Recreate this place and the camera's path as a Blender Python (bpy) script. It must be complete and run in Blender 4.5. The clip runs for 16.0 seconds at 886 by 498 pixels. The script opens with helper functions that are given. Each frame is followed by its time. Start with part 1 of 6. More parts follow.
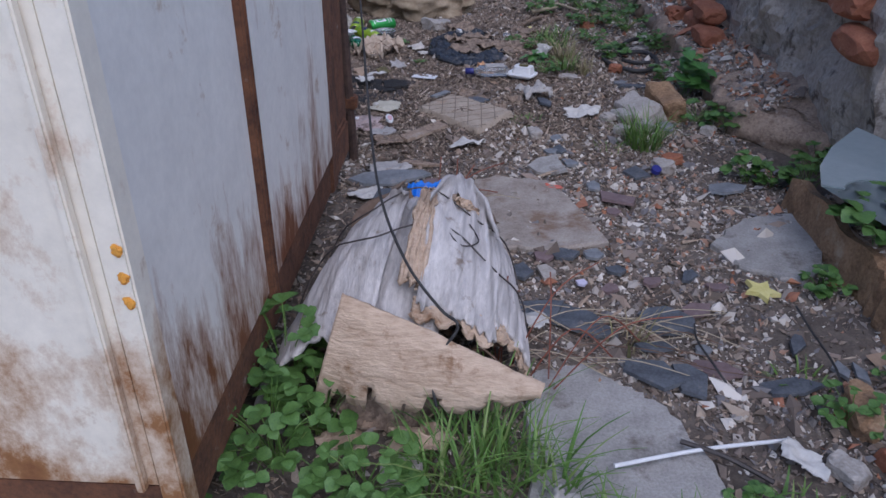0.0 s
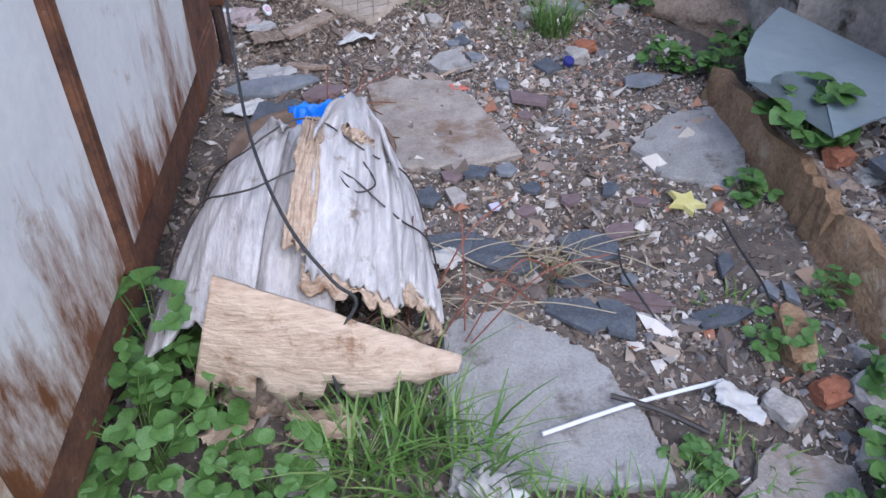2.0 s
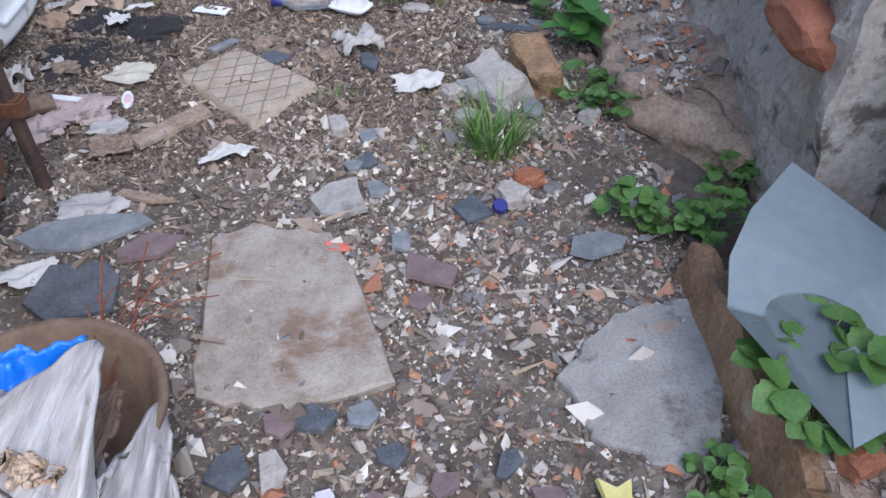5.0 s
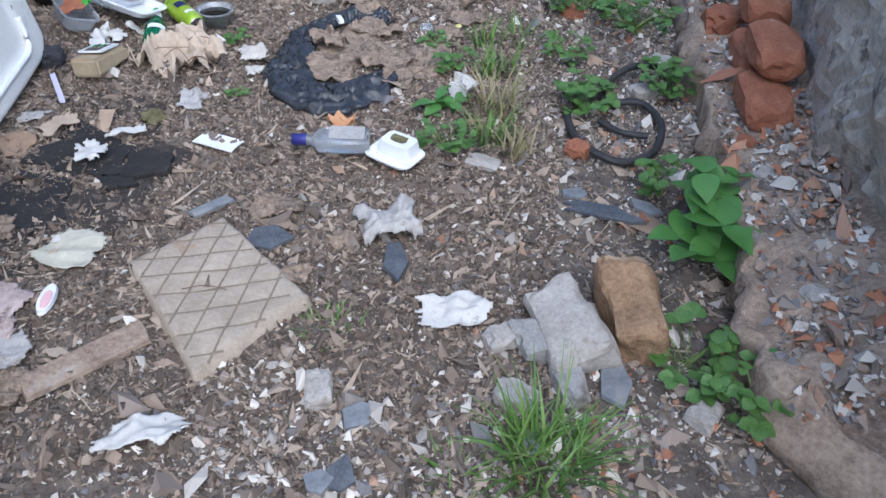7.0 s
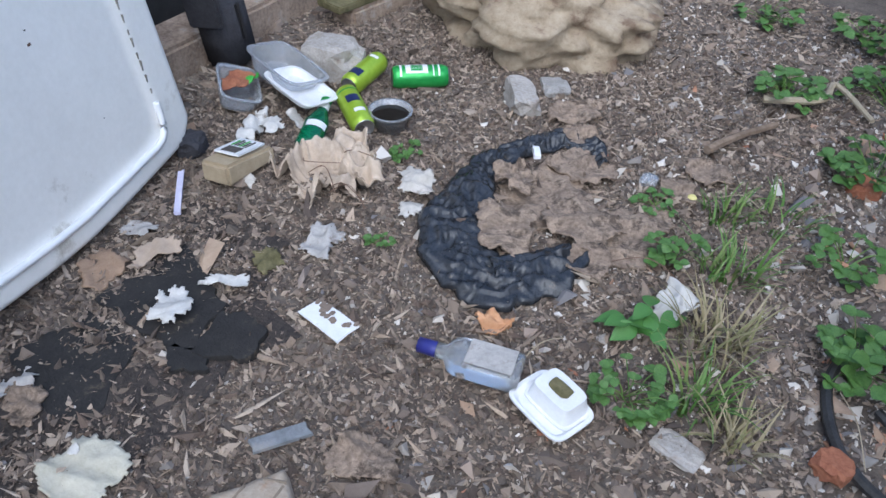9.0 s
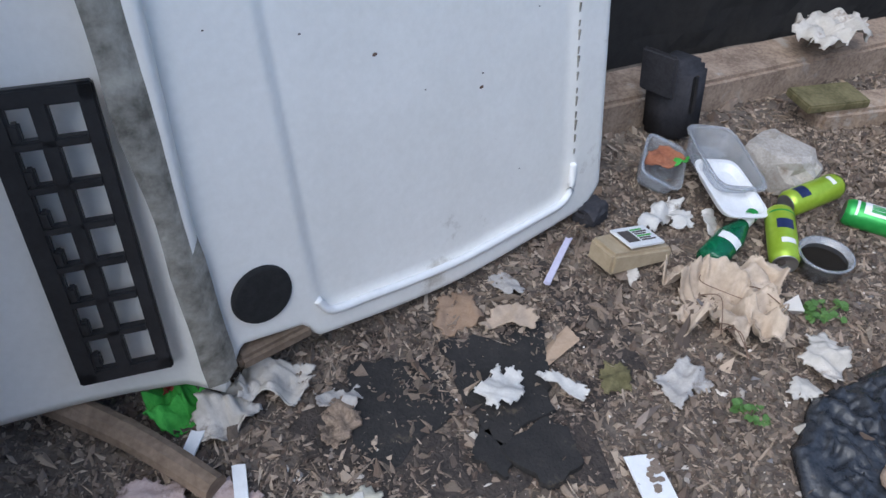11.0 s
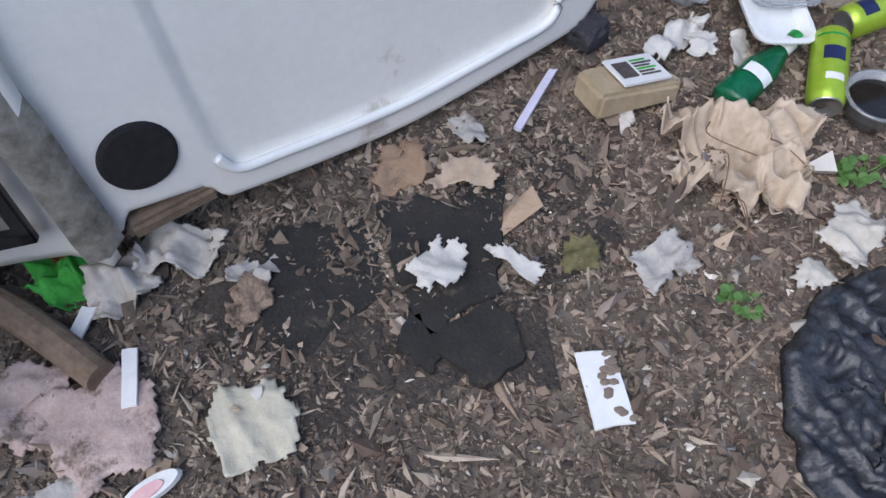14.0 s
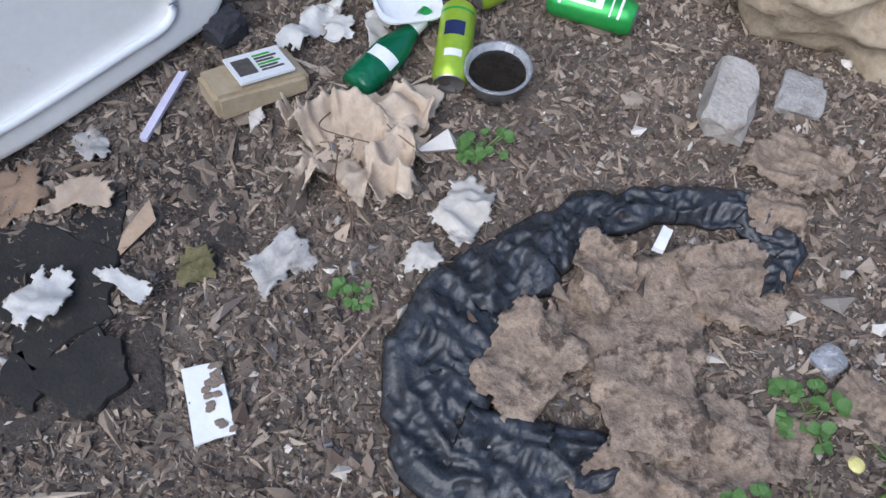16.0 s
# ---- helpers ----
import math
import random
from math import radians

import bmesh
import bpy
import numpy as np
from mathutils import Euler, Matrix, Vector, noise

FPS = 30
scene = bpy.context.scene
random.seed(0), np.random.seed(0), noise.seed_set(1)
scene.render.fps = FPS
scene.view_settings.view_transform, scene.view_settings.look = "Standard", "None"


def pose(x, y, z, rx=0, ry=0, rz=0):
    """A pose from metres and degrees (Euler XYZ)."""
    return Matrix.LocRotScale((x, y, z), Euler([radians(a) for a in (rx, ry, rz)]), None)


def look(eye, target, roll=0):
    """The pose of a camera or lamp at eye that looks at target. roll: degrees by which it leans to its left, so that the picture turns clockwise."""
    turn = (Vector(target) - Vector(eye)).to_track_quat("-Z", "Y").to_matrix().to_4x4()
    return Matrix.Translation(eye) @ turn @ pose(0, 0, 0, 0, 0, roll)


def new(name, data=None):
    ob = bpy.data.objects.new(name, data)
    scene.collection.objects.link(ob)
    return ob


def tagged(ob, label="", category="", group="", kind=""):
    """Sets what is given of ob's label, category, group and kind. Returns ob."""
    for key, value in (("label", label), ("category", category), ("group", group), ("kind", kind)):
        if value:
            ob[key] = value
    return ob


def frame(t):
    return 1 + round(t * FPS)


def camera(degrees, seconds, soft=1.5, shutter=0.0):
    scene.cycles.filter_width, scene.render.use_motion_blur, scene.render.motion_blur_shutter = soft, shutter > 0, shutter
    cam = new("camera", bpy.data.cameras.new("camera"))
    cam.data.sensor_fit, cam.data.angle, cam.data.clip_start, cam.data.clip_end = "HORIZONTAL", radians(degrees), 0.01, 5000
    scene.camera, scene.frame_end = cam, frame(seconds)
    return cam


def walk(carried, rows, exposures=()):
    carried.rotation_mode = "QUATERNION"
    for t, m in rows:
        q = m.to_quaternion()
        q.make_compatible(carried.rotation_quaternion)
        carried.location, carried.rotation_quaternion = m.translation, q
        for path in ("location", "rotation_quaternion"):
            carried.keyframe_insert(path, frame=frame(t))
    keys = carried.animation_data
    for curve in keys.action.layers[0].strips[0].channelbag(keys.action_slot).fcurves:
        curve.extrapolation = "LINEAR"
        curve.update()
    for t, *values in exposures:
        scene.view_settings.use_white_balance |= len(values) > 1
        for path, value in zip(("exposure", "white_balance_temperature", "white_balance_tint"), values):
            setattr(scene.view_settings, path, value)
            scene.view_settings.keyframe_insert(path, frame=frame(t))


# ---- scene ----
cam = camera(62.3, 16.0)
EXPOSURES = [(0.0, 0.05, 5650, 18), (0.5, 0.25, 5650, 16), (1.0, 0.6, 5650, 12), (3.0, 0.85, 5700, 16), (5.5, 1.0, 5850, 10), (7.5, 1.05, 5650, 8), (10.0, 0.78, 5750, 7), (12.5, 0.76, 6150, 10), (14.0, 0.76, 6100, 10), (16.0, 0.85, 5900, 9)]
PATH = [
    (0, (0.252, -0.274, 1.047), (0.179, 1.457, 0.048), 0.6),
    (0.5, (0.302, -0.305, 0.999), (0.364, 1.344, -0.131), 1.2),
    (1, (0.334, -0.303, 0.982), (0.498, 1.253, -0.264), 2.1),
    (1.5, (0.275, -0.193, 1.019), (0.443, 1.338, -0.256), 1.9),
    (2, (0.277, -0.008, 1.05), (0.443, 1.513, -0.238), 1.6),
    (2.5, (0.357, 0.113, 1.068), (0.525, 1.624, -0.231), 1.4),
    (3, (0.496, 0.144, 1.067), (0.683, 1.645, -0.242), 1.8),
    (3.2, (0.532, 0.149, 1.057), (0.723, 1.65, -0.25), 2.1),
    (5.3, (0.671, 0.873, 1.059), (0.73, 2.377, -0.257), 3.3),
    (5.5, (0.654, 0.947, 1.063), (0.673, 2.451, -0.255), 3.2),
    (6, (0.585, 1.179, 1.056), (0.55, 2.689, -0.254), 3.1),
    (6.5, (0.656, 1.418, 1.054), (0.588, 2.931, -0.253), 3.3),
    (7, (0.781, 1.647, 1.076), (0.62, 3.151, -0.232), 3.9),
    (7.5, (0.763, 1.764, 1.068), (0.462, 3.236, -0.252), 4.2),
    (8, (0.661, 2.014, 1.08), (0.275, 3.467, -0.239), 3.8),
    (8.5, (0.62, 2.2, 1.091), (0.161, 3.63, -0.23), 3.9),
    (9, (0.635, 2.386, 1.091), (-0.018, 3.73, -0.238), 4.1),
    (9.5, (0.565, 2.427, 1.118), (-0.385, 3.576, -0.214), 3.3),
    (10, (0.401, 2.448, 1.097), (-0.734, 3.437, -0.22), 3.3),
    (10.2, (0.358, 2.441, 1.144), (-0.818, 3.336, -0.203), 3.0),
    (12.3, (0.522, 2.8, 1.03), (-0.841, 3.377, -0.315), 2.0),
    (12.5, (0.439, 2.815, 1.018), (-0.903, 3.372, -0.356), 1.3),
    (13, (0.282, 2.821, 0.965), (-0.903, 3.275, -0.582), -0.8),
    (13.5, (0.232, 2.809, 0.979), (-0.739, 3.158, -0.734), -2.2),
    (14, (0.27, 2.843, 1.012), (-0.691, 3.196, -0.706), -2.1),
    (14.5, (0.307, 2.914, 0.99), (-0.632, 3.272, -0.74), -1.7),
    (15, (0.361, 3.005, 0.983), (-0.549, 3.366, -0.761), -1.0),
    (15.5, (0.48, 3.205, 0.986), (-0.384, 3.618, -0.77), 0.6),
    (16, (0.424, 3.304, 1.041), (-0.351, 3.797, -0.736), 1.4),
]
walk(cam, [(t, look(eye, target, roll)) for t, eye, target, roll in PATH], EXPOSURES)

# ---- light ----
world = bpy.data.worlds.new("sky")
scene.world = world
world.use_nodes = True
wn = world.node_tree
sky = wn.nodes.new("ShaderNodeTexSky")
sky.sky_type, sky.sun_disc = "NISHITA", False
sky.sun_elevation, sky.sun_rotation = radians(52), radians(157)
sky.dust_density, sky.air_density = 1.5, 1.0
wn.nodes["Background"].inputs["Strength"].default_value = 0.15
wn.links.new(sky.outputs["Color"], wn.nodes["Background"].inputs["Color"])
sun = new("sun", bpy.data.lights.new("sun", "SUN"))
sun.data.energy, sun.data.angle, sun.data.color = 1.5, radians(70), (1.0, 0.98, 0.95)
sun.matrix_world = look((1.3, -2.6, 4.0), (0, 0.4, 0))


# ---- materials ----
def mat(name, a, b, scale=20.0, rough=0.8, bump=0.3, metal=0.0, fine=6.0, spots=None, spot_scale=4.0, spot_at=0.62, island=False, transmission=0.0, mix=0.55, stretch=None):
    """Two-scale noise between colours a and b, stains of a third colour, relief."""
    m = bpy.data.materials.new(name)
    m.use_nodes = True
    nt = m.node_tree
    N, L = nt.nodes, nt.links
    p = N["Principled BSDF"]
    co = N.new("ShaderNodeTexCoord")
    n1, n2 = N.new("ShaderNodeTexNoise"), N.new("ShaderNodeTexNoise")
    where = co.outputs["Object"]
    if stretch:
        mp = N.new("ShaderNodeMapping")
        mp.inputs["Scale"].default_value = stretch
        L.new(where, mp.inputs["Vector"])
        where = mp.outputs["Vector"]
    for n, s, d in ((n1, scale, 5), (n2, scale * fine, 4)):
        n.inputs["Scale"].default_value, n.inputs["Detail"].default_value, n.inputs["Roughness"].default_value = s, d, 0.65
        L.new(where, n.inputs["Vector"])
    add = N.new("ShaderNodeMix")
    add.inputs["Factor"].default_value = 0.4
    L.new(n1.outputs["Fac"], add.inputs["A"])
    L.new(n2.outputs["Fac"], add.inputs["B"])
    ramp = N.new("ShaderNodeValToRGB")
    ramp.color_ramp.elements[0].position, ramp.color_ramp.elements[1].position = 0.36, 0.64
    ramp.color_ramp.elements[0].color, ramp.color_ramp.elements[1].color = (*a, 1), (*b, 1)
    L.new(add.outputs["Result"], ramp.inputs["Fac"])
    col = ramp.outputs["Color"]
    if island:
        geo = N.new("ShaderNodeNewGeometry")
        r2 = N.new("ShaderNodeValToRGB")
        r2.color_ramp.interpolation = "CONSTANT"
        els = r2.color_ramp.elements
        els[0].position, els[0].color = 0.0, (*island[0], 1)
        els[1].position, els[1].color = 1.0 / len(island), (*island[1], 1)
        for i, c in enumerate(island[2:], 2):
            e = els.new(i / len(island))
            e.color = (*c, 1)
        L.new(geo.outputs["Random Per Island"], r2.inputs["Fac"])
        mx = N.new("ShaderNodeMix")
        mx.data_type, mx.blend_type = "RGBA", "MIX"
        mx.inputs[0].default_value = mix
        L.new(col, mx.inputs[6])
        L.new(r2.outputs["Color"], mx.inputs[7])
        col = mx.outputs[2]
    if spots:
        n3 = N.new("ShaderNodeTexNoise")
        n3.inputs["Scale"].default_value, n3.inputs["Detail"].default_value, n3.inputs["Roughness"].default_value = spot_scale, 8, 0.7
        L.new(co.outputs["Object"], n3.inputs["Vector"])
        r3 = N.new("ShaderNodeValToRGB")
        r3.color_ramp.elements[0].position, r3.color_ramp.elements[1].position = spot_at - 0.05, spot_at + 0.05
        L.new(n3.outputs["Fac"], r3.inputs["Fac"])
        m3 = N.new("ShaderNodeMix")
        m3.data_type = "RGBA"
        m3.inputs[7].default_value = (*spots, 1)
        L.new(r3.outputs["Color"], m3.inputs[0])
        L.new(col, m3.inputs[6])
        col = m3.outputs[2]
    L.new(col, p.inputs["Base Color"])
    p.inputs["Roughness"].default_value, p.inputs["Metallic"].default_value = rough, metal
    p.inputs["Transmission Weight"].default_value = transmission
    if bump:
        bp = N.new("ShaderNodeBump")
        bp.inputs["Strength"].default_value, bp.inputs["Distance"].default_value = bump, 0.01
        L.new(add.outputs["Result"], bp.inputs["Height"])
        L.new(bp.outputs["Normal"], p.inputs["Normal"])
    return m


def rusty_paint(name, paint, rust, low, high, amount=0.5, run=0.28, blotch=11):
    """Chalky paint on sheet metal, with rust runs that gather towards the foot of the sheet."""
    m = mat(name, paint, tuple(min(1, c * 1.18) for c in paint), 9, 0.55, 0.15, spots=(0.36, 0.22, 0.11), spot_scale=6, spot_at=0.65)
    nt = m.node_tree
    N, L = nt.nodes, nt.links
    p = N["Principled BSDF"]
    base = p.inputs["Base Color"].links[0].from_socket
    geo = N.new("ShaderNodeNewGeometry")
    sep = N.new("ShaderNodeSeparateXYZ")
    L.new(geo.outputs["Position"], sep.inputs[0])
    mr = N.new("ShaderNodeMapRange")
    mr.inputs["From Min"].default_value, mr.inputs["From Max"].default_value = low, high
    mr.inputs["To Min"].default_value, mr.inputs["To Max"].default_value = 0.27, 0.0
    L.new(sep.outputs["Z"], mr.inputs["Value"])
    sc = N.new("ShaderNodeMapping")
    sc.inputs["Scale"].default_value = (1, 1, run)
    L.new(geo.outputs["Position"], sc.inputs["Vector"])
    n = N.new("ShaderNodeTexNoise")
    n.inputs["Scale"].default_value, n.inputs["Detail"].default_value, n.inputs["Roughness"].default_value = blotch, 9, 0.72
    L.new(sc.outputs["Vector"], n.inputs["Vector"])
    ad = N.new("ShaderNodeMath")
    L.new(n.outputs["Fac"], ad.inputs[0])
    L.new(mr.outputs["Result"], ad.inputs[1])
    rp = N.new("ShaderNodeValToRGB")
    rp.color_ramp.elements[0].position, rp.color_ramp.elements[1].position = 1.05 - amount, 1.25 - amount
    L.new(ad.outputs["Value"], rp.inputs["Fac"])
    rc = N.new("ShaderNodeValToRGB")
    rc.color_ramp.elements[0].color, rc.color_ramp.elements[1].color = (*rust, 1), (rust[0] * 0.45, rust[1] * 0.36, rust[2] * 0.4, 1)
    rc.color_ramp.elements[0].position, rc.color_ramp.elements[1].position = 0.55, 0.85
    L.new(ad.outputs["Value"], rc.inputs["Fac"])
    mx = N.new("ShaderNodeMix")
    mx.data_type = "RGBA"
    L.new(rp.outputs["Color"], mx.inputs[0])
    L.new(base, mx.inputs[6])
    L.new(rc.outputs["Color"], mx.inputs[7])
    L.new(mx.outputs[2], p.inputs["Base Color"])
    return m


SOIL = mat("soil", (0.0653, 0.0508, 0.0406), (0.174, 0.142, 0.116), 14, 0.95, 0.8, fine=9, spots=(0.246, 0.203, 0.16), spot_scale=3, spot_at=0.6)
PEBBLE = mat("pebbles", (0.297, 0.257, 0.223), (0.567, 0.513, 0.459), 60, 0.9, 0.4, island=[(0.405, 0.365, 0.324), (0.23, 0.196, 0.169), (0.567, 0.513, 0.446), (0.162, 0.155, 0.162), (0.324, 0.243, 0.189), (0.743, 0.689, 0.621), (0.135, 0.101, 0.081), (0.257, 0.203, 0.169)], mix=0.9)
BRICKBIT = mat("brick crumbs", (0.345, 0.149, 0.0805), (0.483, 0.253, 0.161), 60, 0.95, 0.4, island=[(0.437, 0.184, 0.092), (0.517, 0.287, 0.184), (0.299, 0.115, 0.069), (0.46, 0.322, 0.23)])
MULCH = mat("mulch", (0.09, 0.0675, 0.0525), (0.3, 0.232, 0.18), 70, 0.95, 0.5, island=[(0.15, 0.117, 0.09), (0.0825, 0.063, 0.0525), (0.285, 0.217, 0.165), (0.195, 0.15, 0.117), (0.42, 0.338, 0.262), (0.128, 0.09, 0.0675), (0.225, 0.173, 0.135)], mix=0.9)
SPLINTER = mat("splinters", (0.208, 0.15, 0.104), (0.52, 0.416, 0.312), 60, 0.9, 0.3, island=[(0.39, 0.299, 0.221), (0.208, 0.15, 0.111), (0.546, 0.455, 0.364), (0.13, 0.0975, 0.078)])
DRYLEAF = mat("dry leaves", (0.275, 0.187, 0.121), (0.462, 0.341, 0.242), 40, 0.85, 0.3, island=[(0.418, 0.308, 0.22), (0.264, 0.165, 0.105), (0.506, 0.407, 0.319), (0.33, 0.231, 0.165)])
LEAF = mat("green leaf", (0.045, 0.115, 0.022), (0.125, 0.235, 0.055), 5, 0.5, 0.25)
LEAF_BIG = mat("broad leaf", (0.05, 0.15, 0.03), (0.1, 0.24, 0.05), 30, 0.45, 0.25)
GRASS = mat("grass", (0.07, 0.16, 0.025), (0.17, 0.28, 0.06), 30, 0.6, 0.1, island=[(0.09, 0.19, 0.03), (0.17, 0.28, 0.07), (0.05, 0.13, 0.02), (0.24, 0.29, 0.1)])
DRYGRASS = mat("dry grass", (0.2, 0.17, 0.08), (0.38, 0.31, 0.18), 30, 0.8, 0.1, island=[(0.3, 0.25, 0.14), (0.2, 0.22, 0.08), (0.4, 0.34, 0.22)])
CONCRETE = mat("concrete", (0.25, 0.235, 0.215), (0.45, 0.43, 0.405), 14, 0.92, 0.9, fine=12, spots=(0.17, 0.15, 0.13), spot_scale=7, spot_at=0.6)
CONCRETE_DUSTY = mat("dusty concrete", (0.25, 0.205, 0.17), (0.44, 0.39, 0.34), 13, 0.95, 0.9, fine=12, spots=(0.22, 0.15, 0.105), spot_scale=5, spot_at=0.57)
SLATE = mat("slate", (0.055, 0.06, 0.07), (0.13, 0.14, 0.155), 18, 0.6, 0.35, fine=8, spots=(0.2, 0.19, 0.18), spot_scale=12, spot_at=0.66)
SLATE_PALE = mat("pale slate", (0.14, 0.15, 0.16), (0.25, 0.26, 0.275), 18, 0.7, 0.35, spots=(0.3, 0.28, 0.26), spot_scale=10)
PURPLE = mat("purple slate", (0.15, 0.1, 0.1), (0.23, 0.165, 0.16), 18, 0.75, 0.3, spots=(0.28, 0.24, 0.22), spot_scale=12, spot_at=0.66)
OCHRE = mat("ochre stone", (0.18, 0.105, 0.055), (0.40, 0.255, 0.145), 13, 0.85, 0.9, fine=8, spots=(0.45, 0.36, 0.25), spot_scale=9, spot_at=0.64)
PALESTONE = mat("pale stone", (0.3, 0.27, 0.235), (0.5, 0.46, 0.42), 16, 0.9, 0.6, fine=8, spots=(0.2, 0.15, 0.11), spot_scale=8, spot_at=0.62)
BOULDER = mat("boulder", (0.26, 0.195, 0.125), (0.44, 0.36, 0.26), 12, 0.95, 1.0, fine=6, spots=(0.18, 0.12, 0.08), spot_scale=9, spot_at=0.6)
BRICK = mat("old brick", (0.25, 0.085, 0.045), (0.4, 0.165, 0.09), 18, 0.9, 0.6, fine=8, spots=(0.45, 0.38, 0.32), spot_scale=9, spot_at=0.66)
PLASTER = mat("peeling plaster", (0.29, 0.25, 0.21), (0.60, 0.54, 0.47), 9, 0.95, 1.0, fine=7, spots=(0.14, 0.115, 0.095), spot_scale=9, spot_at=0.58)
LEDGE = mat("earthy render", (0.19, 0.135, 0.10), (0.44, 0.335, 0.25), 11, 0.95, 1.0, fine=8, spots=(0.425, 0.375, 0.325), spot_scale=9, spot_at=0.63)
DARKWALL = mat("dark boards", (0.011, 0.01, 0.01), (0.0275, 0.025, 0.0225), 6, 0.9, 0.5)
PAINT = rusty_paint("rusty garage paint", (0.66, 0.635, 0.585), (0.36, 0.16, 0.055), 0.22, 0.62, 0.43)
PAINT_FRONT = rusty_paint("rusty front paint", (0.72, 0.665, 0.56), (0.46, 0.24, 0.09), 0.16, 0.62, 0.50, 0.75, 7)
RUST = mat("rust", (0.06, 0.026, 0.016), (0.2, 0.085, 0.04), 14, 0.9, 0.6, spots=(0.35, 0.29, 0.24), spot_scale=10, spot_at=0.68)
RUST_DARK = mat("dark rust", (0.035, 0.022, 0.018), (0.1, 0.06, 0.045), 16, 0.85, 0.5)
VAN = mat("white body paint", (0.77, 0.75, 0.70), (0.85, 0.83, 0.785), 5, 0.48, 0.03, fine=14, spots=(0.42, 0.38, 0.31), spot_scale=3.5, spot_at=0.68)
VAN_HIGHLIGHT = mat("highlight body paint", (0.78, 0.78, 0.77), (0.88, 0.88, 0.87), 8, 0.3, 0.02, spots=(0.3, 0.17, 0.07), spot_scale=14, spot_at=0.72)
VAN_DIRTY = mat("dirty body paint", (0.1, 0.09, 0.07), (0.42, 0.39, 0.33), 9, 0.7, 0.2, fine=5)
BLACK_PLASTIC = mat("black plastic", (0.012, 0.012, 0.013), (0.025, 0.025, 0.027), 20, 0.45, 0.1)
BLACK_FOAM = mat("black foam", (0.008, 0.008, 0.008), (0.02, 0.02, 0.02), 60, 0.95, 0.3)
BAG = mat("bin bag film", (0.016, 0.018, 0.022), (0.05, 0.053, 0.06), 26, 0.22, 0.4, spots=(0.12, 0.10, 0.08), spot_scale=24, spot_at=0.66)
FELT = mat("black felt", (0.012, 0.011, 0.011), (0.03, 0.027, 0.025), 25, 0.85, 0.5, spots=(0.09, 0.07, 0.05), spot_scale=22, spot_at=0.66)
PAPER = mat("dirty white paper", (0.499, 0.473, 0.439), (0.636, 0.619, 0.585), 20, 0.9, 0.3, spots=(0.206, 0.172, 0.138), spot_scale=16, spot_at=0.64)
GREYPAPER = mat("grey paper", (0.33, 0.31, 0.29), (0.52, 0.49, 0.46), 20, 0.9, 0.4, spots=(0.2, 0.16, 0.13), spot_scale=16, spot_at=0.6)
GREENISH = mat("yellowed sheet", (0.43, 0.4, 0.31), (0.56, 0.53, 0.44), 20, 0.9, 0.4, spots=(0.2, 0.18, 0.15), spot_scale=22, spot_at=0.68)
PINKPAPER = mat("pinkish scraps", (0.38, 0.28, 0.25), (0.55, 0.44, 0.41), 25, 0.9, 0.4, spots=(0.15, 0.11, 0.09), spot_scale=14, spot_at=0.58)
BROWNCARD = mat("brown flaking card", (0.14, 0.10, 0.072), (0.43, 0.325, 0.24), 16, 0.95, 1.0, fine=7, spots=(0.10, 0.072, 0.052), spot_scale=20, spot_at=0.57)
RAG = mat("beige rag", (0.42, 0.33, 0.25), (0.6, 0.49, 0.38), 14, 0.95, 0.4, spots=(0.16, 0.11, 0.08), spot_scale=18, spot_at=0.66)
WHITERAG = mat("off-white rag", (0.44, 0.405, 0.352), (0.598, 0.554, 0.502), 14, 0.95, 0.4, spots=(0.22, 0.176, 0.141), spot_scale=14, spot_at=0.62)
SHELL = mat("weathered bark board", (0.33, 0.305, 0.295), (0.64, 0.60, 0.57), 26, 0.85, 0.8, fine=5, stretch=(1, 0.09, 1), spots=(0.24, 0.19, 0.15), spot_scale=16, spot_at=0.63)
SHELL_IN = mat("raw board underside", (0.40, 0.285, 0.195), (0.60, 0.46, 0.34), 18, 0.9, 1.0, fine=4, stretch=(0.5, 1, 1.6), spots=(0.27, 0.16, 0.09), spot_scale=12, spot_at=0.62)
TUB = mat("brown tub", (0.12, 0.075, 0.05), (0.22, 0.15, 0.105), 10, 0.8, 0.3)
PAD = mat("padded board", (0.30, 0.24, 0.18), (0.46, 0.385, 0.305), 14, 0.9, 0.4, fine=9, spots=(0.33, 0.17, 0.08), spot_scale=5, spot_at=0.66)
PADLINE = mat("pad stitching", (0.19, 0.15, 0.11), (0.25, 0.2, 0.15), 20, 0.9, 0.3)
WOOD = mat("old wood", (0.13, 0.09, 0.06), (0.27, 0.2, 0.145), 12, 0.9, 0.5)
TWIG = mat("twig", (0.1, 0.06, 0.04), (0.22, 0.14, 0.1), 30, 0.9, 0.3)
STRAW = mat("straw", (0.33, 0.27, 0.18), (0.46, 0.39, 0.28), 30, 0.8, 0.2)
RUBBER = mat("black hose", (0.015, 0.015, 0.016), (0.05, 0.047, 0.045), 30, 0.6, 0.3)
WHITE = mat("white plastic", (0.72, 0.72, 0.72), (0.82, 0.82, 0.82), 20, 0.4, 0.05, spots=(0.45, 0.42, 0.38), spot_scale=16, spot_at=0.7)
LILAC = mat("lilac stick", (0.5, 0.47, 0.6), (0.6, 0.57, 0.7), 20, 0.5, 0.05)
PINK = mat("pink plastic", (0.7, 0.4, 0.42), (0.8, 0.52, 0.52), 20, 0.5, 0.05)
